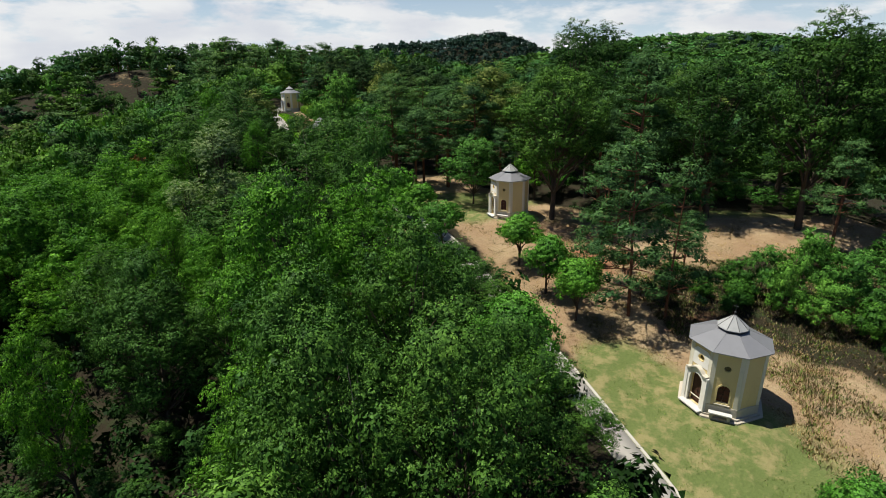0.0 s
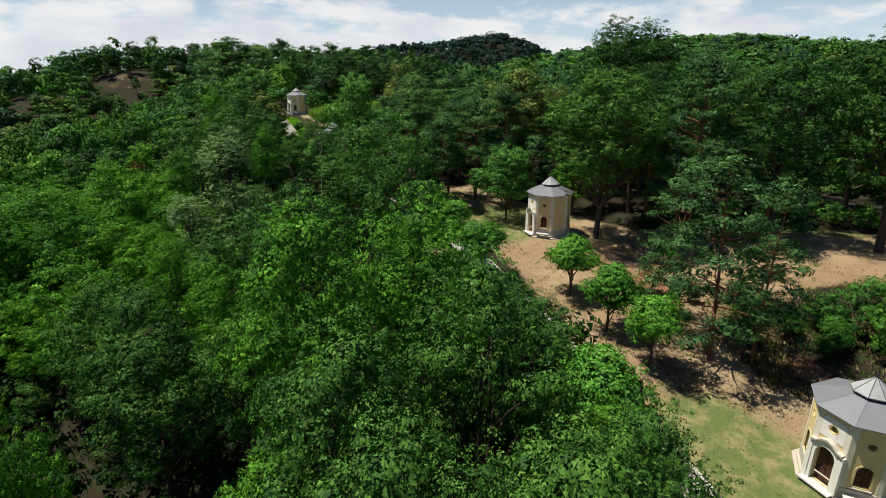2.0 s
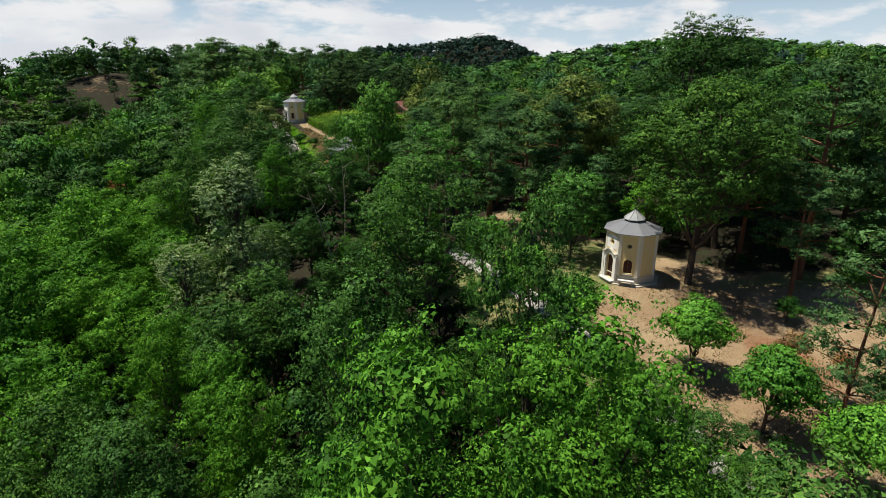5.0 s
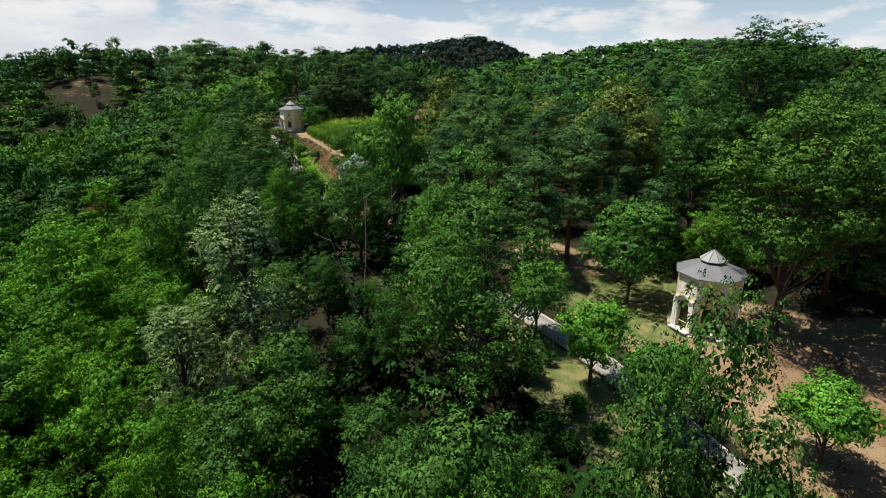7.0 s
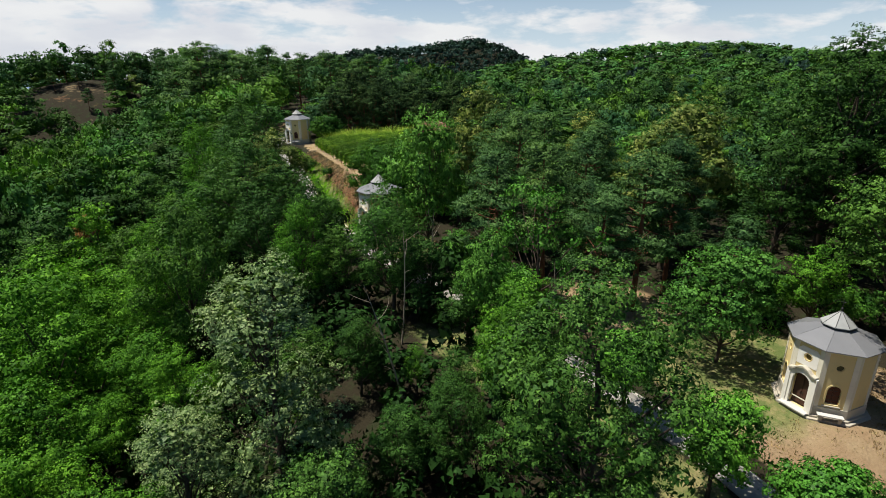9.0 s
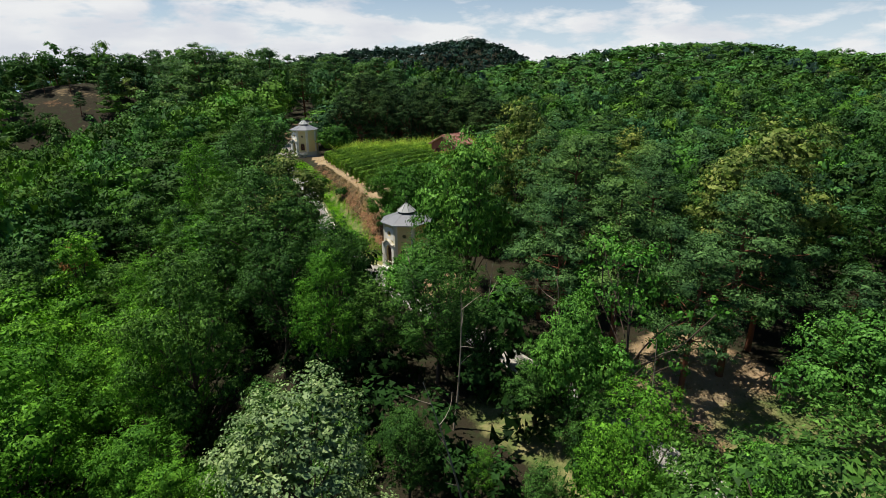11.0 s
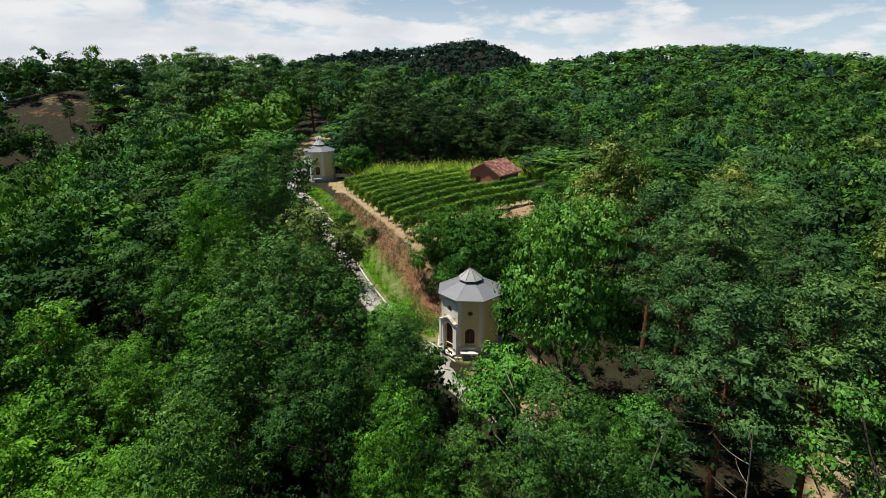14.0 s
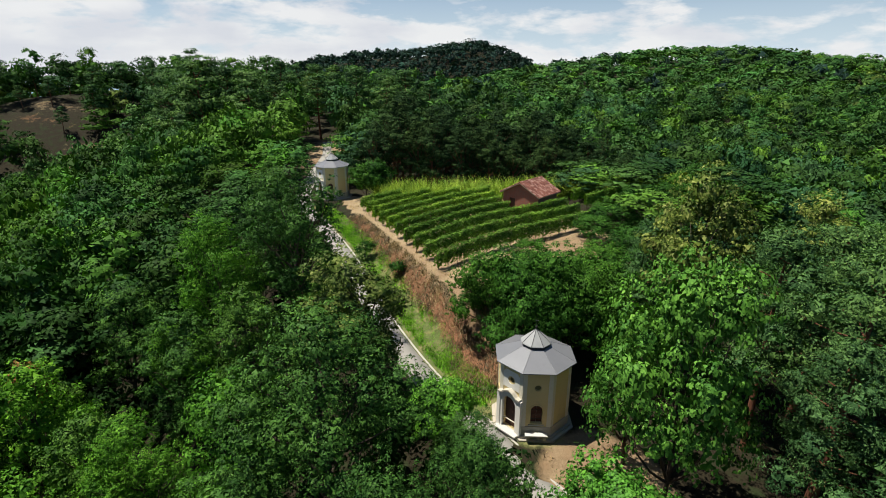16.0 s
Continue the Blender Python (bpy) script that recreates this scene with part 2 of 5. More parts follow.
M_TALLGRASS = leafmat("tall_grass_blades", (0.13, 0.22, 0.035, 1), (0.24, 0.36, 0.065, 1), (0.40, 0.50, 0.13, 1), 0.0, 0.7, 0.25)
M_BRUSH = leafmat("brown_brush", (0.10, 0.070, 0.040, 1), (0.23, 0.165, 0.098, 1), (0.42, 0.33, 0.21, 1), 0.0, 0.8, 0.1)
M_STRAW = leafmat("dry_straw", (0.20, 0.13, 0.06, 1), (0.33, 0.23, 0.11, 1), (0.46, 0.36, 0.19, 1), 0.1, 0.8, 0.15)
M_GRASS = leafmat("grass_blades", (0.060, 0.11, 0.020, 1), (0.110, 0.170, 0.036, 1), (0.20, 0.24, 0.07, 1), 0.1, 0.7, 0.2)


def groundmat():
    m = Mat("ground_cover", 0.95, 0.15)
    at = m.t.nodes.new("ShaderNodeAttribute")
    at.attribute_name = "cover"
    sp = m.t.nodes.new("ShaderNodeSeparateColor")
    m.l(at.outputs["Color"], sp.inputs[0])
    big, mid, fine = m.noise(0.12, 5, 0.6), m.noise(0.7, 5, 0.65), m.noise(5.0, 6, 0.7)
    # leaf litter, its colour darkened for the shade in gaps between crowns
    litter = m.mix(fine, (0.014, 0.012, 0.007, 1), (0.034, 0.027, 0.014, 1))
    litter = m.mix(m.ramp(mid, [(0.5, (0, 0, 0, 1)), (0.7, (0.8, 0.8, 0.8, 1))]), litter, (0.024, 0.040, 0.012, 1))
    dry = m.mix(fine, (0.12, 0.080, 0.042, 1), (0.52, 0.40, 0.235, 1))
    dry = m.mix(m.ramp(mid, [(0.42, (0, 0, 0, 1)), (0.62, (1, 1, 1, 1))]), dry, (0.31, 0.222, 0.125, 1))
    dry = m.mix(m.ramp(big, [(0.38, (0.6, 0.6, 0.6, 1)), (0.62, (0, 0, 0, 1))]), dry, (0.19, 0.105, 0.058, 1))
    grass = m.mix(fine, (0.066, 0.098, 0.026, 1), (0.150, 0.178, 0.056, 1))
    grass = m.mix(m.ramp(mid, [(0.46, (0, 0, 0, 1)), (0.62, (0.85, 0.85, 0.85, 1))]), grass, (0.25, 0.215, 0.095, 1))
    soil = m.mix(fine, (0.14, 0.066, 0.034, 1), (0.34, 0.17, 0.09, 1))
    wob = m.math("MULTIPLY_ADD", mid, 0.7, -0.35)

    def mask(ch):
        return m.ramp(m.math("ADD", sp.outputs[ch], wob), [(0.36, (0, 0, 0, 1)), (0.62, (1, 1, 1, 1))])
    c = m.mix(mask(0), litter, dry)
    c = m.mix(mask(1), c, grass)
    c = m.mix(mask(2), c, soil)
    # distance haze painted as a blue tint into the far ground's colour
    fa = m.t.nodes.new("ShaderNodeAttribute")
    fa.attribute_name = "haze_tint"
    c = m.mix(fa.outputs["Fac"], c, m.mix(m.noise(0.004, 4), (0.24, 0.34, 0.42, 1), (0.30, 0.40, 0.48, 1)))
    m.color(c)
    m.bump(m.math("ADD", fine, m.math("MULTIPLY", mid, 2.0)), 0.9, 0.12)
    return m.m


M_GROUND = groundmat()

# ---------------------------------------------------------------- mesh helpers
RNG = np.random.default_rng(7)


def mesh_np(name, verts, faces, mat, tint=None, smooth=False, normals=None):
    """A mesh from an array of points and arrays of quads or triangles; normals: one for each point, where foliage is shaded as a rounded mass."""
    if not isinstance(faces, list):
        faces = [faces]
    faces = [np.asarray(f, dtype=np.int32) for f in faces if len(f)]
    me = bpy.data.meshes.new(name)
    verts = np.asarray(verts, dtype=np.float32)
    me.vertices.add(len(verts))
    me.vertices.foreach_set("co", verts.ravel())
    loops = np.concatenate([f.ravel() for f in faces])
    counts = np.concatenate([np.full(len(f), f.shape[1], dtype=np.int32) for f in faces])
    starts = np.concatenate([[0], np.cumsum(counts)[:-1]]).astype(np.int32)
    me.loops.add(len(loops))
    me.loops.foreach_set("vertex_index", loops)
    me.polygons.add(len(counts))
    me.polygons.foreach_set("loop_start", starts)
    if smooth or normals is not None:
        me.polygons.foreach_set("use_smooth", np.ones(len(counts), dtype=bool))
    me.update(calc_edges=True)
    if normals is not None:
        me.normals_split_custom_set_from_vertices(np.asarray(normals, dtype=np.float32))
    if tint is not None:
        for key, val in tint.items():
            a = me.attributes.new(key, "FLOAT_COLOR", "POINT")
            rgba = np.ones((len(verts), 4), dtype=np.float32)
            rgba[:, :3] = val
            a.data.foreach_set("color", rgba.ravel())
    me.materials.append(mat)
    return me


def part(name, me, mat=None, parent=None, label=""):
    """Links a mesh or bmesh as ONE object under a thing or a part."""
    if isinstance(me, bmesh.types.BMesh):
        bm, me = me, bpy.data.meshes.new(name)
        bm.to_mesh(me)
        bm.free()
    if mat and not me.materials:
        me.materials.append(mat)
    ob = new(name, me)
    if parent is not None:
        ob.parent = parent
    return tagged(ob, label)


def thing(name, m=None, label="", category="", group="", kind=""):
    ob = new(name)
    ob.empty_display_size = 0.3
    if m is not None:
        ob.matrix_basis = m
    return tagged(ob, label, category, group, kind)


def join(chunks):
    """Joins (verts, faces) chunks into one pair of arrays."""
    vs, fs, o = [], [], 0
    for v, f in chunks:
        vs.append(v)
        fs.append(np.asarray(f) + o)
        o += len(v)
    return np.concatenate(vs), np.concatenate(fs)


def tube(points, radii, sides=7):
    """A tapered tube along a line of points."""
    pts = np.asarray(points, float)
    tang = np.gradient(pts, axis=0)
    tang /= np.linalg.norm(tang, axis=1, keepdims=True) + 1e-9
    ref = np.array([1.0, 0.0, 0.0]) if abs(tang[0][2]) > 0.6 else np.array([0.0, 0.0, 1.0])
    a = np.cross(tang, ref)
    a /= np.linalg.norm(a, axis=1, keepdims=True) + 1e-9
    b = np.cross(tang, a)
    th = np.linspace(0, 2 * np.pi, sides, endpoint=False)
    r = np.asarray(radii, float)[:, None, None]
    v = pts[:, None, :] + r * (np.cos(th)[None, :, None] * a[:, None, :] + np.sin(th)[None, :, None] * b[:, None, :])
    n = len(pts)
    i = np.arange(n - 1)[:, None] * sides
    j = np.arange(sides)[None, :]
    k = (j + 1) % sides
    f = np.stack([i + j, i + k, i + sides + k, i + sides + j], -1).reshape(-1, 4)
    return v.reshape(-1, 3), f


def leaves(p, n, size, rng, narrow=0.62, fold=0.18, tri=False):
    """Folded four-cornered leaves, or three-cornered ones for trees far off, at points p that face along n."""
    k = len(p)
    t = np.cross(n, rng.normal(size=(k, 3)))
    t /= np.linalg.norm(t, axis=1, keepdims=True) + 1e-9
    b = np.cross(n, t)
    s = (size * rng.uniform(0.6, 1.4, k))[:, None]
    w = narrow * 0.5
    if tri:
        v = np.stack([p - t * s * 0.5, p - b * s * w * 1.05 + t * s * 0.45, p + b * s * w * 1.15 + t * s * 0.25], 1).reshape(-1, 3)
        return v, np.arange(k * 3).reshape(-1, 3)
    up = n * s * fold
    v = np.stack([p - t * s * 0.5, p - b * s * w + up, p + t * s * 0.5, p + b * s * w + up], 1).reshape(-1, 3)
    return v, np.arange(k * 4).reshape(-1, 4)


def sphere_dirs(k, rng, low=-0.45):
    z = rng.uniform(low, 1, k)
    a = rng.uniform(0, 2 * np.pi, k)
    r = np.sqrt(np.maximum(0, 1 - z * z))
    return np.stack([r * np.cos(a), r * np.sin(a), z], 1)


def unit(v):
    return v / (np.linalg.norm(v, axis=1, keepdims=True) + 1e-9)


def clump_leaves(clumps, total, size, rng, narrow=0.62, up=0.02, rough=0.31, inner=0.2, tri=False, fuzz=0.11, core=2.1, tuft=24, spray=2.6):
    """Leaves over the outside of a heap of uneven ellipsoids (centre, radii), with larger ones inside.
    Gives points, faces and the normals of the rounded boughs on which the leaves sit."""
    c = np.array([k[0] for k in clumps], float)
    r = np.array([k[1] for k in clumps], float)
    area = (r[:, 0] * r[:, 1] + r[:, 0] * r[:, 2] + r[:, 1] * r[:, 2])
    heart = (c * area[:, None]).sum(0) / area.sum()
    out, nrm = [], []
    for depth, share, big in ((1.0, 1 - inner, 1.0), (0.54, inner, core)):
        cnt = np.maximum(4, (total * share * 3 * area / area.sum()).astype(int))
        idx = np.repeat(np.arange(len(c)), cnt)
        d = sphere_dirs(len(idx), rng)
        bulge = 1 + 0.16 * np.sin(d[:, 0] * 5 + idx) * np.cos(d[:, 1] * 6 + 2 * idx) + rng.normal(0, fuzz, len(idx))
        p = c[idx] + d * r[idx] * (depth * bulge)[:, None]
        inside = np.zeros(len(p), bool)
        for q in range(len(c)):
            inside |= (np.sum(((p - c[q]) / (r[q] * 0.80)) ** 2, 1) < depth ** 2) & (idx != q)
        keep = np.flatnonzero(~inside)
        keep = rng.permutation(keep)[:max(4, int(total * share))]
        p, d, idx = p[keep], d[keep], idx[keep]
        mass = unit(unit(d / r[idx]) + 0.35 * unit(p - heart) + np.array([0, 0, up]))
        n = unit(mass + rng.normal(0, rough, d.shape))
        if depth == 1.0 and tuft > 1:
            # leaves stand together on the twigs
            k = max(2, len(p) // tuft)
            w = rng.integers(0, k, len(p))
            e = sphere_dirs(len(p), rng, -0.35)
            flat = np.array([1.0, 1.0, 0.6])
            p = p[:k][w] + e * flat * (size * spray * rng.uniform(0.6, 1.45, k)[w] * rng.uniform(0.35, 1.0, len(p)))[:, None]
            mass = unit(mass[:k][w] + 0.62 * e)
            n = unit(mass * 0.8 + e * 0.45 + rng.normal(0, 0.22, p.shape))
        n = np.where((n * mass).sum(1, keepdims=True) < 0.1, mass, n)
        lv = leaves(p, n, size * big, rng, narrow, 0.18, tri)
        out.append(lv)
        nrm.append(np.repeat(unit(mass + 0.45 * n), len(lv[0]) // len(p), 0))
    v, f = join(out)
    return v, f, np.concatenate(nrm)


# ---------------------------------------------------------------- the lie of the land
SPINE = np.array([(26, -60, -6), (21, -10, -3.4), (18, 20, -0.9), (15, 33, 0.0), (8, 52, 2.2), (2, 66, 4.0), (-8, 80, 5.4), (-20, 95, 6.9),
                  (-28, 106, 7.7), (-35, 122, 9.0), (-43, 143, 10.7), (-48, 160, 11.7), (-50, 190, 12.8), (-52, 225, 14.0), (-56, 260, 15.0)], float)
ROAD = np.array([(19.5, -12), (17.2, 2), (15, 13), (12.6, 25), (9.8, 35), (6.2, 45), (2.8, 54.5), (-0.4, 62.5), (-4.2, 69.5), (-9.5, 77.5), (-15.2, 85.3),
                 (-20.2, 91.5), (-25.2, 98.3), (-29.0, 105), (-32.2, 111.3), (-35.0, 118), (-37.6, 126), (-40.6, 135), (-44.2, 143.5),
                 (-48.2, 152), (-50.0, 161), (-50.4, 176), (-50.4, 195), (-53, 214)], float)
CHAPELS = [(20.38, 33.43, 2.282), (8.88, 70.37, 2.30), (-23.91, 104.02, 2.631), (-44.4, 158.3, 2.70)]   # x, y, turn


def smooth(a, b, x):
    t = np.clip((x - a) / (b - a), 0, 1)
    return t * t * (3 - 2 * t)


def along(line, x, y):
    """Distance to a line on the plan (left of its course: minus) and the height along it."""
    best = np.full(np.shape(x), 1e9)
    side = np.zeros(np.shape(x))
    h = np.zeros(np.shape(x))
    for p, q in zip(line[:-1], line[1:]):
        d = q[:2] - p[:2]
        t = np.clip(((x - p[0]) * d[0] + (y - p[1]) * d[1]) / (d @ d), 0, 1)
        ex, ey = x - p[0] - t * d[0], y - p[1] - t * d[1]
        dist = np.hypot(ex, ey)
        s = np.sign(ex * d[1] - ey * d[0])
        near = dist < best
        best = np.where(near, dist, best)
        side = np.where(near, s, side)
        if line.shape[1] > 2:
            h = np.where(near, p[2] + t * (q[2] - p[2]), h)
    return best * np.where(side == 0, 1, side), h


def hump(x, y, cx, cy, sx, sy):
    return np.exp(-((x - cx) / sx) ** 2 - ((y - cy) / sy) ** 2)


def wave(x, y, s, k=0.0):
    return (np.sin(x / s + 1.3 + k) * np.cos(y / (s * 1.3) + 0.4 * k) + 0.6 * np.sin((x + y) / (s * 0.63) + 2.1 * k) * np.cos((x - y) / (s * 0.9) + k)) / 1.6


def past_crest(x, y):
    """How far north of the last row of the vineyard."""
    return y - 152.5 + 0.30 * (x + 37)


def vineplane(x, y):
    return 11.5 + 0.03 * (y - 126) + 0.08 * (x + 33) + 0.8 * hump(x, y, -24, 131, 9, 14) - 6.0 * smooth(6, 24, past_crest(x, y)) * smooth(-44, -36, x)


V_EDGE = np.array([(-28.6, 118.5), (-41.5, 154.0)])       # western foot of the vineyard, along the bank
V_DIR = np.array([0.895, 0.446])                          # course of its rows


def vine_mask(x, y):
    e = V_EDGE[1] - V_EDGE[0]
    ex, ey = x - V_EDGE[0][0], y - V_EDGE[0][1]
    east = (ex * e[1] - ey * e[0]) / np.hypot(*e)
    north = -ex * V_DIR[1] + ey * V_DIR[0]
    return east, north


def terrain(x, y):
    x, y = np.asarray(x, float), np.asarray(y, float)
    d, h = along(SPINE, x, y)
    left = np.maximum(0, -d - 11)
    right = np.maximum(0, d - 48)
    steep = 0.42 + 0.22 * smooth(70, 110, y)
    zn = h - 24 * (1 - np.exp(-left * steep / 24)) - 20 * (1 - np.exp(-right * 0.32 / 20)) - 9 * hump(x, y, -62, 90, 20, 24)
    zn = zn + 0.35 * wave(x, y, 7.0) * smooth(3, 14, np.abs(d))
    # rise behind the clearing and the wooded knoll
    zn = zn + 2.0 * smooth(12, 34, d) * (1 - smooth(90, 120, y))
    east, north = vine_mask(x, y)
    zv = vineplane(x, y)
    wv = smooth(-3.2, 0.5, east) * smooth(-7, -1, north) * (1 - smooth(38, 52, north)) * (1 - smooth(42, 60, east))
    zn = zn * (1 - wv) + zv * wv
    # far land
    zf = (-8 + 30 * hump(x, y, -110, 300, 95, 60) + 12 * hump(x, y, -120, 236, 34, 30) + 15 * hump(x, y, -172, 225, 52, 62) + 19 * hump(x, y, -20, 250, 60, 55) + 9 * hump(x, y, -75, 220, 38, 30) + 54 * hump(x, y, 350, 720, 270, 130)
          + 31 * hump(x, y, 330, 470, 130, 120) + 51 * hump(x, y, 120, 1060, 110, 110) + 55 * hump(x, y, -90, 1060, 210, 110) + 5 * hump(x, y, -146, 258, 30, 22) + 6 * hump(x, y, 40, 600, 200, 190) + 16 * hump(x, y, 120, 330, 110, 90)
          - 34 * smooth(200, 600, -x) + 3.0 * wave(x, y, 60.0, 0.7) + 1.2 * wave(x, y, 23.0, 1.9))
    far = smooth(95, 175, np.hypot((x + 25) * 0.9, (y - 95) * 0.72))
    z = zn * (1 - far) + zf * far
    # level ground under the chapels
    for cx, cy, _ in CHAPELS:
        w = 1 - smooth(3.6, 6.0, np.hypot(x - cx, y - cy))
        z = z * (1 - w) + GROUND_AT[(cx, cy)] * w
    return z


GROUND_AT = {(c[0], c[1]): z for c, z in zip(CHAPELS, (0.0, 4.25, 7.7, 11.75))}


def ground_z(x, y):
    return float(terrain(np.array([x]), np.array([y]))[0])


CLEAR = np.array([(12.5, 20), (12.2, 30), (10.5, 38), (8.0, 45), (5.8, 52), (3.6, 60), (0.4, 68), (-3.5, 76), (-8, 85), (0, 92), (6, 84), (13, 78),
                  (20, 71), (30, 70), (45, 68), (66, 67), (66, 59), (46, 55), (32, 56), (25, 49), (26.5, 41), (33, 36), (33, 27), (28, 18), (20, 14)], float)


def in_poly(poly, x, y):
    r = np.zeros(np.shape(x), bool)
    for (x0, y0), (x1, y1) in zip(poly, np.roll(poly, -1, 0)):
        hit = ((y0 > y) != (y1 > y)) & (x < (x1 - x0) * (y - y0) / (y1 - y0 + 1e-12) + x0)
        r ^= hit
    return r


def cover(x, y):
    """Dry ground, grass and bare soil on the plan."""
    inside = in_poly(CLEAR, x, y)
    dist = np.full(np.shape(x), 1e9)
    for p, q in zip(CLEAR, np.roll(CLEAR, -1, 0)):
        d = q - p
        t = np.clip(((x - p[0]) * d[0] + (y - p[1]) * d[1]) / (d @ d), 0, 1)
        dist = np.minimum(dist, np.hypot(x - p[0] - t * d[0], y - p[1] - t * d[1]))
    soft = np.where(inside, 0.5 + dist / 3, 0.5 - dist / 3)
    # the hump swaps in dark litter: brown soil plus the pines' painted shade
    dry = np.clip(soft, 0, 1) * (1 - 0.75 * hump(x, y, 24, 48.5, 6, 8))
    east, north = vine_mask(x, y)
    roadd, _ = along(ROAD, x, y)
    vy = smooth(-1.2, -0.4, east) * smooth(-9, -5, north) * (1 - smooth(3, 6, past_crest(x, y))) * (1 - smooth(19, 25, east - 1.1 * np.maximum(0, north - 14)))
    dry = np.maximum(dry, vy)
    dry = np.maximum(dry, 0.9 * hump(x, y, -120, 232, 12, 9))
    dry = np.maximum(dry, 0.7 * hump(x, y, -142, 250, 16, 6))
    dry = np.maximum(dry, 0.9 * (1 - smooth(2.6, 5.6, np.hypot(x + 20.4, y - 98.3))))
    dry = np.maximum(dry, 0.85 * hump(x, y, -51, 200, 7, 26))
    grass = np.clip(1.15 * hump(x, y, 17, 27, 9, 9) + 0.9 * hump(x, y, 14, 36, 4, 6) + 0.95 * hump(x, y, 2.5, 74, 6, 7) + 0.7 * hump(x, y, 10, 78, 12, 3.5)
                    + 0.8 * hump(x, y, 40, 69, 30, 3), 0, 1) * np.clip(soft * 1.6, 0, 1)
    verge = smooth(0.4, 1.3, roadd) * (1 - smooth(3.6, 4.8, roadd)) * smooth(99, 103, y) * (1 - smooth(150, 156, y))
    grass = np.maximum(grass, verge)
    west = smooth(1.0, 1.6, -roadd) * (1 - smooth(6.5, 9.0, -roadd)) * smooth(48, 54, y) * (1 - smooth(78, 84, y))
    grass = np.maximum(grass, 0.8 * west)
    soil = 0.9 * hump(x, y, 17.0, 57.0, 3.2, 4.5) + 0.55 * hump(x, y, 23, 44, 6, 4)
    bank = smooth(-2.7, -2.0, east) * (1 - smooth(-0.6, 0.4, east)) * smooth(-14, -8, north) * (1 - smooth(28, 34, north))
    soil = np.maximum(soil, 0.62 * bank)
    soil = np.maximum(soil, 0.8 * hump(x, y, -26, 110, 3.5, 4))
    soil = np.maximum(soil, 0.8 * hump(x, y, -112, 222, 14, 8))
    soil = np.maximum(soil, 0.45 * hump(x, y, -142, 244, 15, 5))
    return np.stack([dry, grass, soil], -1)


def graded(lo, hi, step, reach, grow=1.16):
    core = np.arange(lo, hi + step / 2, step)
    outer, d, s = [], 0.0, step
    while d < reach:
        s *= grow
        d += s
        outer.append(d)
    outer = np.array(outer)
    return np.concatenate([lo - outer[::-1], core, hi + outer])


gx = graded(-70, 62, 0.9, 4600)
gy = graded(-12, 190, 0.9, 4600)
X, Y = np.meshgrid(gx, gy)
Z = terrain(X, Y)
rough = 0.10 * wave(X, Y, 1.1, 3.0) + 0.05 * wave(X, Y, 0.47, 5.0)
rd, _ = along(ROAD, X, Y)
Z = Z + rough * smooth(1.4, 3.2, np.abs(rd))
Z = np.where(np.abs(rd) < 1.7, Z - 0.06, Z)
nx, ny = len(gx), len(gy)
i = (np.arange(ny - 1)[:, None] * nx + np.arange(nx - 1)[None, :]).reshape(-1)
gq = np.stack([i, i + 1, i + nx + 1, i + nx], -1)
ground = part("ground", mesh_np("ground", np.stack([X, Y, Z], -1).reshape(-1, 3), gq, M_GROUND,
                               {"cover": cover(X, Y).reshape(-1, 3), "haze_tint": smooth(1300, 2300, np.hypot(X, Y)).reshape(-1, 1)}, smooth=True))
tagged(ground, "wooded hillside ground with dry grass and leaf litter", "ground", kind="structure")


def resample(line, step):
    seg = np.hypot(*np.diff(line[:, :2], axis=0).T)
    s = np.concatenate([[0], np.cumsum(seg)])
    t = np.arange(0, s[-1], step)
    p = np.stack([np.interp(t, s, line[:, k]) for k in (0, 1)], -1)
    for _ in range(6):
        p[1:-1] = (p[:-2] + 2 * p[1:-1] + p[2:]) / 4
    return p


def ribbon(p, a, b, z0, thick):
    """A strip along p between the offsets a and b (right: plus), with a top at z0 above the land and sides."""
    t = np.gradient(p, axis=0)
    t /= np.linalg.norm(t, axis=1, keepdims=True)
    nrm = np.stack([t[:, 1], -t[:, 0]], -1)
    mid = terrain(p[:, 0], p[:, 1])
    cols = []
    for off, dz in ((a, -thick), (a, 0), (a * 0.5 + b * 0.5, 0.02), (b, 0), (b, -thick)):
        q = p + nrm * off
        cols.append(np.stack([q[:, 0], q[:, 1], mid + z0 + dz], -1))
    v = np.stack(cols, 1)
    n, k = len(p), 5
    i = (np.arange(n - 1)[:, None] * k + np.arange(k - 1)[None, :]).reshape(-1)
    return v.reshape(-1, 3), np.stack([i, i + 1, i + k + 1, i + k], -1)


rp = resample(ROAD, 1.0)
tagged(part("road", mesh_np("road", *ribbon(rp, -1.0, 1.0, 0.05, 0.3), M_ROADM)), "narrow pale concrete lane along the ridge", "road", kind="structure")
tagged(part("kerb", mesh_np("kerb", *ribbon(rp, 1.1, 1.25, 0.09, 0.35), M_KERB)), "low pale concrete kerb beside the lane", "kerb", kind="structure")

# ---------------------------------------------------------------- chapels


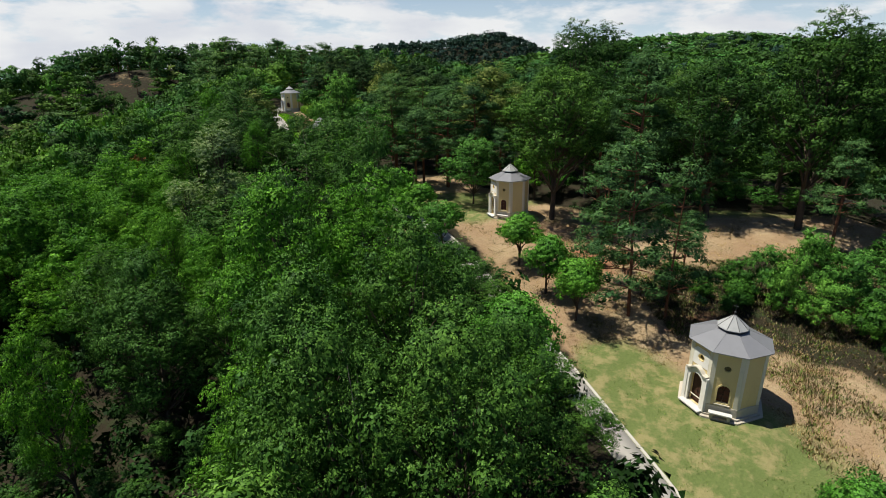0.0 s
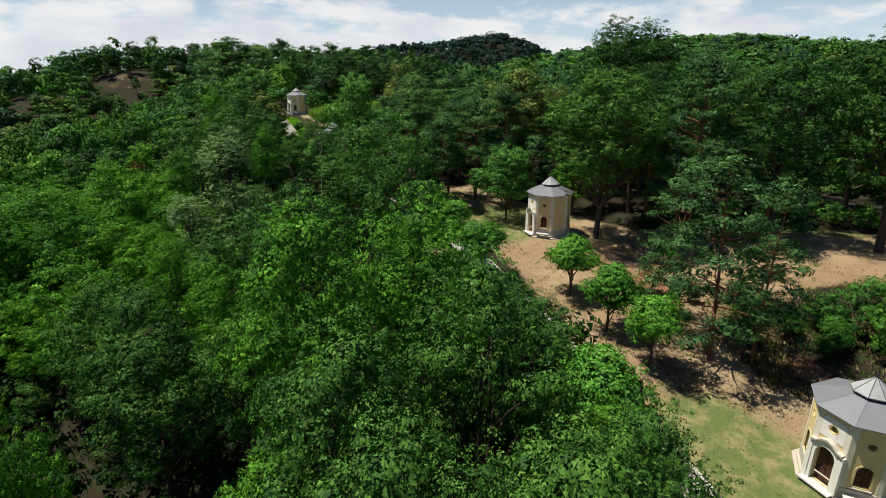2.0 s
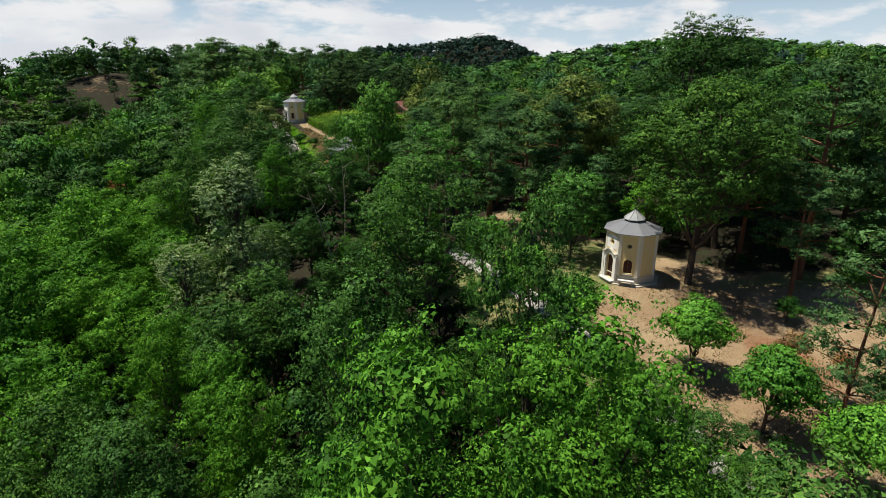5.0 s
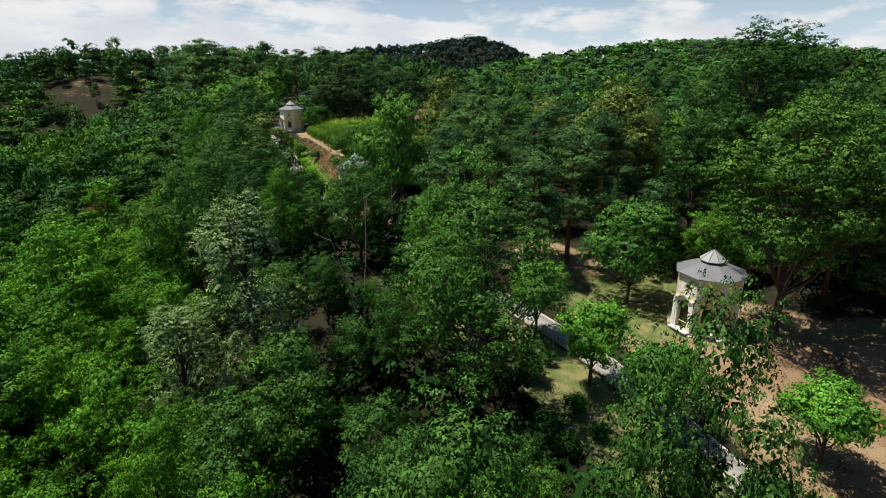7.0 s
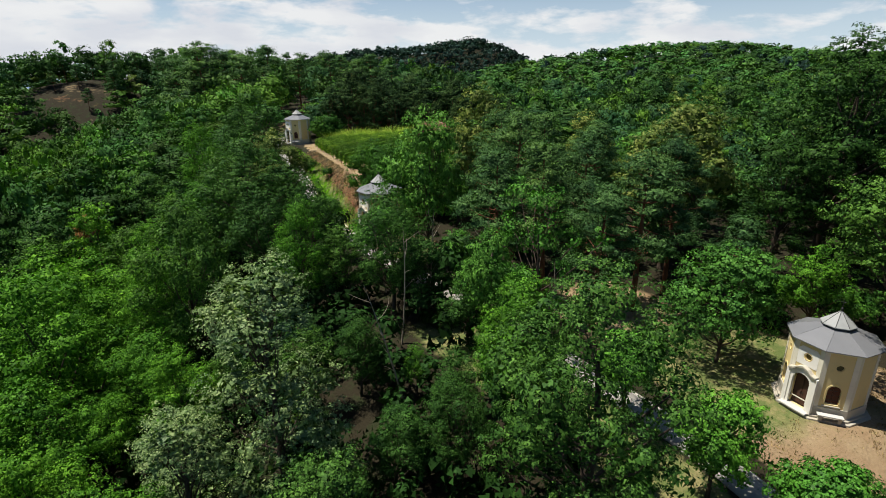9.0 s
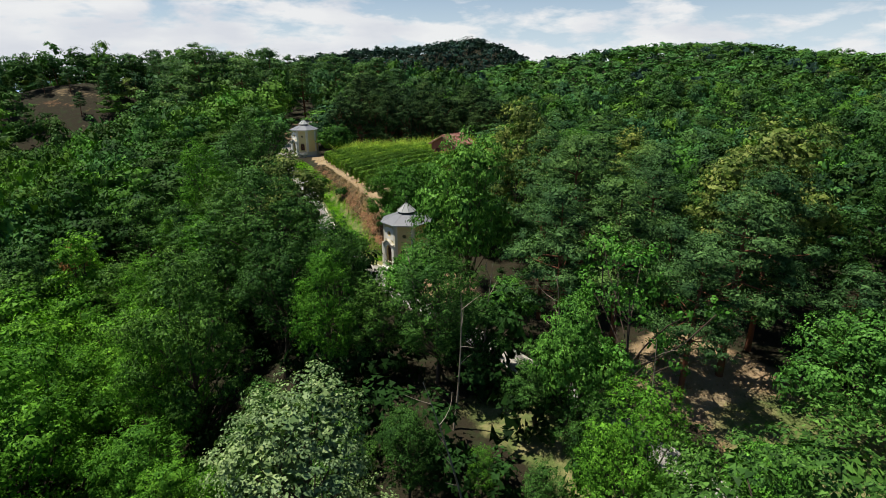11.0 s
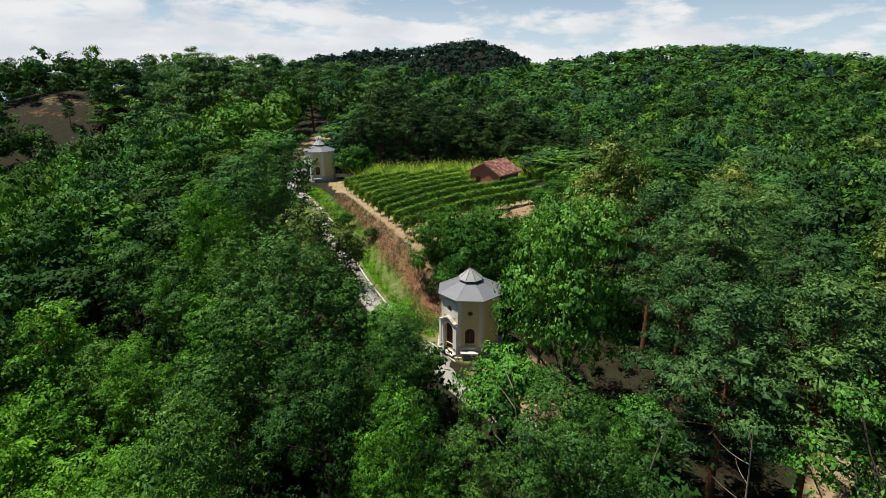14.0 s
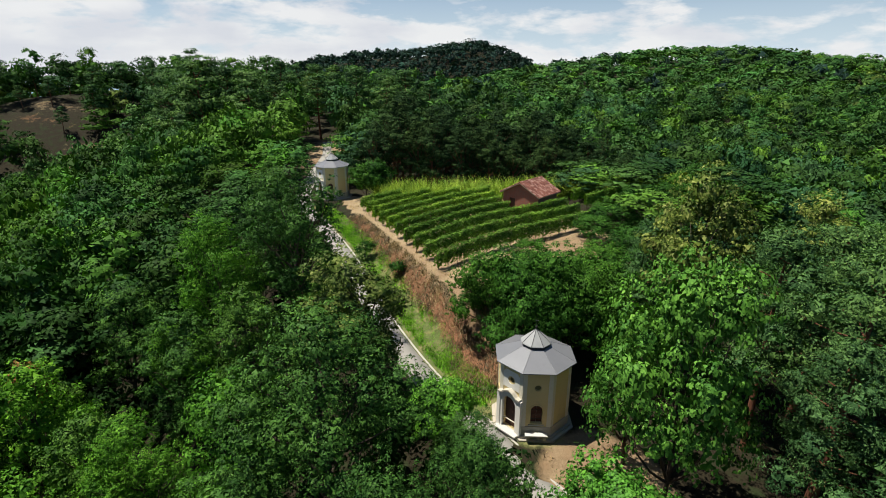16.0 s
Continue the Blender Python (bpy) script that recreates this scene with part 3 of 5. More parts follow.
def panel(outline, holes, thick):
    """A flat wall piece (x, z) with openings right through it; its outer face at y = 0, its inner at y = thick."""
    from mathutils.geometry import delaunay_2d_cdt
    loops = [outline, *holes]
    co, faces, o = [], [], 0
    edges = []
    for lp in loops:
        co += [Vector(p) for p in lp]
        edges += [(o + k, o + (k + 1) % len(lp)) for k in range(len(lp))]
        o += len(lp)
    vo, _, fo, *_ = delaunay_2d_cdt(co, edges, [], 0, 1e-5)
    vo = np.array([tuple(v) for v in vo])
    keep = []
    for f in fo:
        c = vo[list(f)].mean(0)
        if in_poly(np.array(outline), c[0], c[1]) and not any(in_poly(np.array(h), c[0], c[1]) for h in holes):
            keep.append(f)
    bm = bmesh.new()
    front = [bm.verts.new((p[0], 0, p[1])) for p in vo]
    back = [bm.verts.new((p[0], thick, p[1])) for p in vo]
    for f in keep:
        bm.faces.new([front[k] for k in f])
        bm.faces.new([back[k] for k in reversed(f)])
    idx = {tuple(np.round(p, 4)): k for k, p in enumerate(vo)}
    for lp in loops:
        ids = [idx[tuple(np.round(np.array(p, float), 4))] for p in lp]
        for a, b in zip(ids, ids[1:] + ids[:1]):
            bm.faces.new((front[a], front[b], back[b], back[a]))
    bmesh.ops.recalc_face_normals(bm, faces=bm.faces)
    return bm


def arch(w, z0, z1, cx=0.0, seg=10):
    """An opening with a round head, w wide, from z0 to z1."""
    r = w / 2
    zc = z1 - r
    pts = [(cx - r, z0), (cx + r, z0)]
    pts += [(cx + r * math.cos(a), zc + r * math.sin(a)) for a in np.linspace(0, math.pi, seg + 1)]
    return pts


def disc(r, cz, cx=0.0, seg=14, sq=1.0):
    return [(cx + r * math.cos(a), cz + r * sq * math.sin(a)) for a in np.linspace(0, 2 * math.pi, seg, endpoint=False)]


def ring(outer, inner, thick):
    return panel(outer, [inner], thick)


def place(bm, m):
    bmesh.ops.transform(bm, matrix=m, verts=bm.verts)
    return bm


def prism(corners, z0, z1, bevel=0.0):
    """An upright block over plan corners."""
    bm = bmesh.new()
    lo = [bm.verts.new((x, y, z0)) for x, y in corners]
    hi = [bm.verts.new((x, y, z1)) for x, y in corners]
    bm.faces.new(list(reversed(lo)))
    bm.faces.new(hi)
    for k in range(len(corners)):
        n = (k + 1) % len(corners)
        bm.faces.new((lo[k], lo[n], hi[n], hi[k]))
    if bevel:
        bmesh.ops.bevel(bm, geom=[e for e in bm.edges], offset=bevel, segments=1, affect="EDGES")
    bmesh.ops.recalc_face_normals(bm, faces=bm.faces)
    return bm


def octo(r, turn=0.0):
    return [(r * math.cos(turn + k * math.pi / 4), r * math.sin(turn + k * math.pi / 4)) for k in range(8)]


def frustum(r0, z0, r1, z1, under=0.06):
    """An eight-sided sloping roof shell, open inside, with a thin fascia."""
    bm = bmesh.new()
    a = [bm.verts.new((x, y, z0 - under)) for x, y in octo(r0)]
    b = [bm.verts.new((x, y, z0)) for x, y in octo(r0)]
    c = [bm.verts.new((x, y, z1)) for x, y in octo(r1)]
    for k in range(8):
        n = (k + 1) % 8
        bm.faces.new((a[k], a[n], b[n], b[k]))
        bm.faces.new((b[k], b[n], c[n], c[k]))
    bm.faces.new(list(reversed(a)))
    bm.faces.new(c)
    bmesh.ops.recalc_face_normals(bm, faces=bm.faces)
    return bm


def from_np(name, vf, mat, smooth=False):
    return mesh_np(name, vf[0], vf[1], mat, smooth=smooth, normals=vf[2] if len(vf) > 2 else None)


WALL_R, EAVE_R, EAVE_Z = 2.56, 2.88, 5.2


def build_chapel(m):
    """Eight-sided wayside chapel. Corner k stands at k * 45 degrees; the door is in the face between corners 1 and 2."""
    ch = thing("chapel", m, "eight-sided yellow plaster chapel with a grey roof and lantern", "chapel", "chapels along the lane")
    side = 2 * WALL_R * math.sin(math.pi / 8)
    apo = WALL_R * math.cos(math.pi / 8)
    part("platform", prism(octo(3.02), -0.5, 0.12, 0.02), M_SLAB, ch, "grey stone platform")
    part("upper_step", prism(octo(2.80), 0.12, 0.27, 0.02), M_SLAB, ch)
    part("floor_slab", prism(octo(WALL_R - 0.3), 0.27, 0.32), M_SLAB, ch)
    for k in range(8):
        mid = (k + 0.5) * math.pi / 4
        # panel space: x along the face, y inwards, z up
        face = Matrix.Translation((apo * math.cos(mid), apo * math.sin(mid), 0)) @ Matrix.Rotation(mid + math.pi / 2, 4, "Z")
        holes, kind = [], "blank"
        if k == 1:
            holes, kind = [arch(1.16, 0.32, 2.86), disc(0.23, 4.08)], "door"
        elif k in (0, 2):
            holes, kind = [arch(0.78, 1.22, 2.62), disc(0.22, 3.95)], "window"
        outline = [(-side / 2, 0.27), (side / 2, 0.27), (side / 2, EAVE_Z), (-side / 2, EAVE_Z)]
        wall = part("wall", place(panel(outline, holes, 0.3), face), M_WALL, ch)
        # pale strips at the corners, grey foot, cornice under the eaves
        for s in (-1, 1):
            x0, x1 = s * side / 2, s * (side / 2 - 0.27)
            strip = [(min(x0, x1), 0.95), (max(x0, x1), 0.95), (max(x0, x1), EAVE_Z - 0.18), (min(x0, x1), EAVE_Z - 0.18)]
            part("corner_strip", place(panel(strip, [], 0.06), face @ Matrix.Translation((0, -0.035, 0))), M_TRIM, wall, "cream corner strip")
        foot = [(-side / 2 - 0.02, 0.27), (side / 2 + 0.02, 0.27), (side / 2 + 0.02, 0.95), (-side / 2 - 0.02, 0.95)]
        fh = [[(-0.58, 0.32), (0.58, 0.32), (0.58, 0.9), (-0.58, 0.9)]] if kind == "door" else []
        part("plinth", place(panel(foot, fh, 0.08), face @ Matrix.Translation((0, -0.06, 0))), M_PLINTH, wall, "grey plinth")
        corn = [(-side / 2 - 0.04, EAVE_Z - 0.18), (side / 2 + 0.04, EAVE_Z - 0.18), (side / 2 + 0.04, EAVE_Z - 0.06), (-side / 2 - 0.04, EAVE_Z - 0.06)]
        part("cornice", place(panel(corn, [], 0.13), face @ Matrix.Translation((0, -0.11, 0))), M_TRIM, wall)
        if kind == "window":
            win = part("window", place(ring(arch(0.98, 1.12, 2.72), arch(0.78, 1.22, 2.62), 0.10), face @ Matrix.Translation((0, -0.035, 0))), M_WALL, ch, "round-headed window with brown shutters")
            for s in (-1, 1):
                a = 0.385
                half = [(0.012 * s, 1.23), (a * s, 1.23)] + [(s * a * math.cos(t), 2.62 - 0.39 + 0.385 * math.sin(t)) for t in np.linspace(0, math.pi / 2 - 0.03, 7)]
                if s < 0:
                    half = half[::-1]
                part("shutter", place(panel(half, [], 0.05), face @ Matrix.Translation((0, 0.17, 0))), M_SHUTTER, win, "red-brown shutter")
            for zz in (1.5, 1.85, 2.2):
                part("bar", place(prism([(-0.39, 0), (0.39, 0), (0.39, 0.025), (-0.39, 0.025)], zz, zz + 0.025), face @ Matrix.Translation((0, 0.10, 0))), M_DARKMETAL, win)
            part("sill", place(prism([(-0.52, -0.1), (0.52, -0.1), (0.52, 0.1), (-0.52, 0.1)], 1.05, 1.13, 0.01), face), M_PLINTH, win)
        if holes:
            cz = holes[1][0][1]
            part("oculus_frame", place(ring(disc(0.27, cz), disc(0.225, cz), 0.08), face @ Matrix.Translation((0, -0.02, 0))), M_WALL, wall)
            part("oculus_pane", place(panel(disc(0.24, cz), [], 0.03), face @ Matrix.Translation((0, 0.14, 0))), M_OCULUS, wall, "small round olive oculus")
        if kind == "door":
            UP_W = side / 2 - 0.285
            # white doorway that stands forward, with a swept gable cornice
            top = [(-0.93, 2.92), (-0.62, 2.98), (-0.34, 3.22), (0, 3.34), (0.34, 3.22), (0.62, 2.98), (0.93, 2.92)]
            body = [(-0.88, 0.27), (0.88, 0.27), (0.88, 2.93)] + [(x, z - 0.06) for x, z in reversed(top[1:-1])] + [(-0.88, 2.93)]
            dw = part("doorway", place(panel(body, [arch(1.16, 0.3, 2.86)], 0.26), face @ Matrix.Translation((0, -0.22, 0))), M_PORTAL, ch, "white plaster doorway with a swept gable")
            hood = top + [(x, z + 0.12) for x, z in reversed(top)]
            part("hood", place(panel(hood, [], 0.38), face @ Matrix.Translation((0, -0.36, 0))), M_PLINTH, dw, "grey swept hood")
            for s in (-1, 1):
                pil = [(s * 0.90 - 0.13, 0.27), (s * 0.90 + 0.13, 0.27), (s * 0.90 + 0.13, 2.9), (s * 0.90 - 0.13, 2.9)]
                part("pilaster", place(panel(pil, [], 0.22), face @ Matrix.Translation((0, -0.27, 0))), M_PORTAL, dw)
            up = [(-UP_W, 3.42), (UP_W, 3.42), (UP_W, 4.55), (UP_W - 0.2, 4.75), (0.2 - UP_W, 4.75), (-UP_W, 4.55)]
            part("upper_panel", place(panel(up, [disc(0.31, 4.08)], 0.05), face @ Matrix.Translation((0, -0.035, 0))), M_PORTAL, wall, "white panel round the oculus")
            part("threshold", place(prism([(-0.95, -0.62), (0.95, -0.62), (0.95, 0.1), (-0.95, 0.1)], 0.2, 0.31, 0.015), face), M_BENCH, ch, "pale stone threshold")
            # dark leaves added to stand in for the doorway's unlit interior
            for s in (-1, 1):
                a = 0.57
                half = [(0.01 * s, 0.33), (a * s, 0.33)] + [(s * a * math.cos(t), 2.28 + a * math.sin(t)) for t in np.linspace(0, math.pi / 2 - 0.03, 7)]
                if s < 0:
                    half = half[::-1]
                leaf = part("door", place(panel(half, [], 0.06), face @ Matrix.Translation((0, 0.2, 0))), M_DOOR, ch, "dark brown door leaf, added for the dark interior")
                part("handle", place(prism([(s * 0.06, -0.05), (s * 0.06 + s * 0.03, -0.05), (s * 0.06 + s * 0.03, 0), (s * 0.06, 0)], 1.2, 1.32), face @ Matrix.Translation((0, 0.2, 0))), M_DARKMETAL, leaf)
        if k == 2:
            seat = part("bench", place(prism([(-0.75, -0.62), (0.75, -0.62), (0.75, -0.22), (-0.75, -0.22)], 0.54, 0.64, 0.012), face), M_BENCH, ch, "white stone bench against the wall")
            for s in (-0.55, 0.55):
                part("bench_foot", place(prism([(s - 0.1, -0.55), (s + 0.1, -0.55), (s + 0.1, -0.28), (s - 0.1, -0.28)], 0.2, 0.54), face), M_PLINTH, seat)
    part("ceiling", prism(octo(WALL_R - 0.05), EAVE_Z - 0.3, EAVE_Z - 0.2), M_TRIM, ch)
    roof = part("roof", frustum(EAVE_R, EAVE_Z, 1.02, EAVE_Z + 0.76), M_ROOF, ch, "low grey eight-sided roof")
    for k in range(8):
        a = k * math.pi / 4
        p0, p1 = np.array([EAVE_R * math.cos(a), EAVE_R * math.sin(a), EAVE_Z + 0.005]), np.array([1.02 * math.cos(a), 1.02 * math.sin(a), EAVE_Z + 0.765])
        part("seam", from_np("seam", tube([p0, (p0 + p1) / 2, p1], [0.013] * 3, 5), M_ROOF), None, roof)
    lan = part("lantern", prism(octo(0.90), EAVE_Z + 0.70, EAVE_Z + 1.0), M_DRUM, ch, "low dark lantern drum")
    part("lantern_roof", frustum(1.06, EAVE_Z + 1.0, 0.05, EAVE_Z + 1.88, 0.05), M_LANTERN, lan, "pale metal lantern roof")
    for k in range(8):
        a = k * math.pi / 4
        p0, p1 = np.array([1.06 * math.cos(a), 1.06 * math.sin(a), EAVE_Z + 1.01]), np.array([0.05 * math.cos(a), 0.05 * math.sin(a), EAVE_Z + 1.89])
        part("rib", from_np("rib", tube([p0, (p0 + p1) / 2, p1], [0.018] * 3, 5), M_DRUM), None, lan)
    fin = [np.array([0, 0, EAVE_Z + z]) for z in (1.82, 1.93, 1.97, 2.03, 2.09, 2.13, 2.16, 2.5, 2.72)]
    cross = part("finial_cross", from_np("finial_cross", join([tube(fin, [0.06, 0.05, 0.03, 0.09, 0.09, 0.03, 0.02, 0.018, 0.018], 8),
                 tube([np.array([-0.16, 0, EAVE_Z + 2.52]), np.array([0, 0, EAVE_Z + 2.52]), np.array([0.16, 0, EAVE_Z + 2.52])], [0.018] * 3, 6)]), M_DARKMETAL), None, ch, "thin iron cross on a ball")
    return ch


def chapel_pose(c):
    x, y, turn = c
    return pose(x, y, GROUND_AT[(x, y)], 0, 0, math.degrees(turn))


first = build_chapel(chapel_pose(CHAPELS[0]))
for c in CHAPELS[1:]:
    copy_thing(first, chapel_pose(c))

# ---------------------------------------------------------------- trees


def limb(a, b, r0, r1, rng, bend=0.12, n=5):
    a, b = np.asarray(a, float), np.asarray(b, float)
    t = np.linspace(0, 1, n)[:, None]
    off = rng.normal(0, bend, 3) * np.linalg.norm(b - a)
    p = a + (b - a) * t + off * (t * (1 - t) * 2)
    return p, np.linspace(r0, r1, n)


def tree_thing(name, label, trunk, crown, bark, leaf, category="tree", group=""):
    t = thing(name, None, label, category, group)
    part("trunk", from_np("trunk", trunk, bark, True), None, t)
    part("crown", from_np("crown", crown, leaf), None, t)
    return t


def broad(seed, H, R, n_leaf, size, low=0.30, n_clump=15, flat=0.5, trunk_r=None, sub=1.0, narrow=0.62, spread=0.66, tri=False, core=1.9):
    """Trunk and crown of a broad-leaved tree: a heap of uneven clumps carried by limbs."""
    rng = np.random.default_rng(seed)
    cz, hz = H * (1 + low) / 2, H * (1 - low) / 2
    clumps, chunks = [], []
    r0 = trunk_r or H * 0.016
    lean = rng.normal(0, 0.03, 2) * H
    tr, rr = limb((0, 0, -0.6), (lean[0], lean[1], H * 0.72), r0 * 1.15, r0 * 0.35, rng, 0.03, 8)
    chunks.append(tube(tr, rr, 8))
    d = sphere_dirs(n_clump, rng, -0.75)
    for k in range(n_clump):
        rc = R * rng.uniform(0.30, 0.50) * sub
        c = np.array([lean[0] * 0.7, lean[1] * 0.7, cz]) + d[k] * np.array([R, R, hz]) * spread * rng.uniform(0.75, 1.15)
        clumps.append((c, np.array([rc, rc, rc * rng.uniform(0.75, 1.25)])))
        j = min(len(tr) - 1, max(2, int(len(tr) * (c[2] / H - 0.12))))
        if k % 2 == 0 or not tri:
            lp, lr = limb(tr[j], c, rr[j] * 0.55, 0.025, rng, n=4)
            chunks.append(tube(lp, lr, 4))
    clumps.append((np.array([lean[0], lean[1], H - R * 0.30]), np.array([R * 0.42, R * 0.42, R * 0.36])))
    clumps.append((np.array([lean[0] * 0.7, lean[1] * 0.7, cz]), np.array([R * 0.55, R * 0.55, hz * 0.6])))
    return join(chunks), clump_leaves(clumps, n_leaf, size, rng, narrow, inner=0.26, tri=tri, core=core)


def pine(seed, H, R, n_leaf, size, low=0.42, girth=0.0165):
    """A tall bare trunk under flat layered pads of needles."""
    rng = np.random.default_rng(seed)
    lean = rng.normal(0, 0.035, 2) * H
    r0 = H * girth
    tr, rr = limb((0, 0, -0.6), (lean[0], lean[1], H * 0.96), r0 * 1.1, r0 * 0.2, rng, 0.02, 10)
    chunks, clumps = [tube(tr, rr, 8)], []
    tiers = 8
    for q in range(tiers):
        f = q / (tiers - 1)
        z = H * (low + (0.97 - low) * f)
        reach = R * (0.95 - 0.72 * f ** 1.7) * rng.uniform(0.85, 1.1)
        k = int(6 - 3 * f)
        a0 = rng.uniform(0, 6.28)
        base = tr[min(9, int(10 * z / H))]
        for b in range(k):
            a = a0 + b * 6.283 / k + rng.normal(0, 0.25)
            rd = reach * rng.uniform(0.45, 1.0)
            c = np.array([base[0] + rd * math.cos(a), base[1] + rd * math.sin(a), z + rng.normal(0, H * 0.03) + 0.15 * rd])
            s = R * rng.uniform(0.19, 0.31)
            clumps.append((c, np.array([s, s, s * 0.62])))
            lp, lr = limb((base[0], base[1], z - 0.2), c, 0.07, 0.02, rng)
            chunks.append(tube(lp, lr, 4))
    clumps.append((np.array([lean[0], lean[1], H * 0.97]), np.array([R * 0.28, R * 0.28, R * 0.25])))
    return join(chunks), clump_leaves(clumps, n_leaf, size, rng, 0.42, 0.15, 0.42, 0.15, tri=True, fuzz=0.18, core=2.6)


def poplar(seed, H, R, n_leaf, size):
    """An upright, feathery tree of many narrow ascending clumps."""
    rng = np.random.default_rng(seed)
    chunks, clumps = [], []
    r0 = H * 0.014
    tr, rr = limb((0, 0, -0.6), (0.3, 0.1, H * 0.9), r0, r0 * 0.2, rng, 0.03, 9)
    chunks.append(tube(tr, rr, 8))
    for q in range(46):
        f = rng.uniform(0.0, 1.0)
        a = rng.uniform(0, 6.28)
        rd = R * (0.9 - 0.65 * f) * rng.uniform(0.4, 1.0)
        c = np.array([rd * math.cos(a), rd * math.sin(a), H * (0.12 + 0.84 * f)])
        s = R * rng.uniform(0.20, 0.34)
        clumps.append((c, np.array([s * 0.8, s * 0.8, s * 1.35])))
        j = min(8, max(1, int(9 * (c[2] / H - 0.15))))
        lp, lr = limb(tr[j], c, 0.06, 0.015, rng)
        chunks.append(tube(lp, lr, 4))
    return join(chunks), clump_leaves(clumps, n_leaf, size, rng, 0.6, 0.3, 0.5, 0.15, core=2.6)


def scatter_tree(src, x, y, h, rng, wide=1.0, sink=0.0):
    """A copy of a tree of nominal height 1 * its own, scaled to the height h."""
    k = h / src["tall"]
    kw = k * wide * rng.uniform(0.92, 1.1)
    m = Matrix.Translation((x, y, ground_z(x, y) - sink)) @ Matrix.Rotation(rng.uniform(0, 6.28), 4, "Z") @ Matrix.Diagonal((kw, kw, k, 1))
    t = copy_thing(src, m)
    return t


PROTO = []


def proto(kind, seeds, make, name, label, bark, leaf, H, group):
    """Builds the patterns of a kind of tree once; the copies stand in the wood."""
    res = []
    for s in seeds:
        tk, cw = make(s)
        t = tree_thing(name, label, tk, cw, bark, leaf, "tree", group)
        t["tall"] = H
        PROTO.append(t)
        res.append(t)
    return res


OAK = proto("oak", (11, 12, 13, 14), lambda s: broad(s, 15, 3.8, 10000, 0.20, 0.16, 32, sub=0.74, tri=True, spread=0.78), "broadleaf_tree", "tall broadleaf tree with a dense dark green crown", M_BARK, M_OAK, 15, "trees of the wood")
OAKN = proto("oak", (21, 22, 23), lambda s: broad(s, 15, 4.5, 30000, 0.12, 0.10, 46, sub=0.66, spread=0.80, tri=True), "broadleaf_tree", "tall broadleaf tree with a dense dark green crown", M_BARK, M_OAK, 15, "trees of the wood")
LOC = proto("locust", (31, 32, 33), lambda s: broad(s, 13, 3.4, 9000, 0.19, 0.14, 32, sub=0.72, tri=True, spread=0.78), "locust_tree", "slender locust tree with bright yellow-green leaves", M_BARK, M_LOCUST, 13, "locust trees of the wood")
LOCN = proto("locust", (35, 36), lambda s: broad(s, 14, 4.2, 30000, 0.115, 0.12, 44, sub=0.66, spread=0.80, tri=True), "locust_tree", "spreading locust tree with bright yellow-green leaves", M_BARK, M_LOCUST, 14, "locust trees of the wood")
RUS = proto("rust", (47,), lambda s: broad(s, 6, 2.2, 1800, 0.35, 0.1, 10, tri=True), "withered_tree", "small tree with withered rust-red leaves", M_BARK, M_RUST, 6, "withered trees")
PIN = proto("pine", (41, 42, 43), lambda s: pine(s, 16, 4.6, 15000, 0.20), "pine_tree", "tall pine with a reddish trunk and layered dark crown", M_PINEBARK, M_PINE, 16, "pines of the ridge")
PINM = proto("pine", (48, 49), lambda s: pine(s, 16, 4.6, 6500, 0.33), "pine_tree", "tall pine with a reddish trunk and layered dark crown", M_PINEBARK, M_PINE, 16, "pines of the ridge")
PINL = proto("pine", (44,), lambda s: pine(s, 16, 4.6, 13000, 0.17, 0.2, 0.009), "pine_tree", "tall pine with boughs low down its reddish trunk", M_PINEBARK, M_PINE, 16, "pines of the ridge")
DARK = proto("pine", (53, 54), lambda s: broad(s, 16, 4.0, 10000, 0.20, 0.04, 40, sub=0.56, spread=0.84, tri=True), "conifer_tree", "tall dark conifer with a dense shaggy crown, needles darkened as shaded", M_PINEBARK, M_SHADECON, 16, "conifers behind the vineyard")
POP = proto("poplar", (51, 52), lambda s: poplar(s, 19, 4.8, 22000, 0.115), "poplar_tree", "feathery silver-leaved poplar above the wood", M_BARK, M_POPLAR, 19, "poplars")
LIN = proto("linden", (61, 62), lambda s: broad(s, 5.4, 2.05, 9000, 0.13, 0.30, 18, trunk_r=0.12, sub=1.1, narrow=0.8), "linden_tree", "young linden with a round crown beside the lane", M_BARK, M_LINDEN, 5.4, "young lindens along the lane")
ROUND = proto("hornbeam", (65,), lambda s: broad(s, 9.5, 3.9, 11000, 0.17, 0.18, 26, trunk_r=0.12, sub=0.85), "hornbeam_tree", "round fresh green tree on several thin stems", M_BARK, M_FRESH, 9.5, "trees of the clearing")
CHE = proto("chestnut", (71, 72), lambda s: broad(s, 14, 4.2, 10000, 0.22, 0.2, 34, sub=0.58, tri=True, spread=0.74), "chestnut_tree", "chestnut tree with cream flower tassels on its crown", M_BARK, M_CHESTNUT, 14, "flowering chestnuts")
OAKM = proto("oak", (24, 25, 26), lambda s: broad(s, 15, 3.9, 19000, 0.148, 0.14, 38, sub=0.68, spread=0.80, tri=True), "broadleaf_tree", "tall broadleaf tree with a dense dark green crown", M_BARK, M_OAK, 15, "trees of the wood")
LOCM = proto("locust", (37, 38), lambda s: broad(s, 13, 3.8, 18000, 0.142, 0.14, 36, sub=0.68, spread=0.78, tri=True), "locust_tree", "slender locust tree with bright yellow-green leaves", M_BARK, M_LOCUST, 13, "locust trees of the wood")
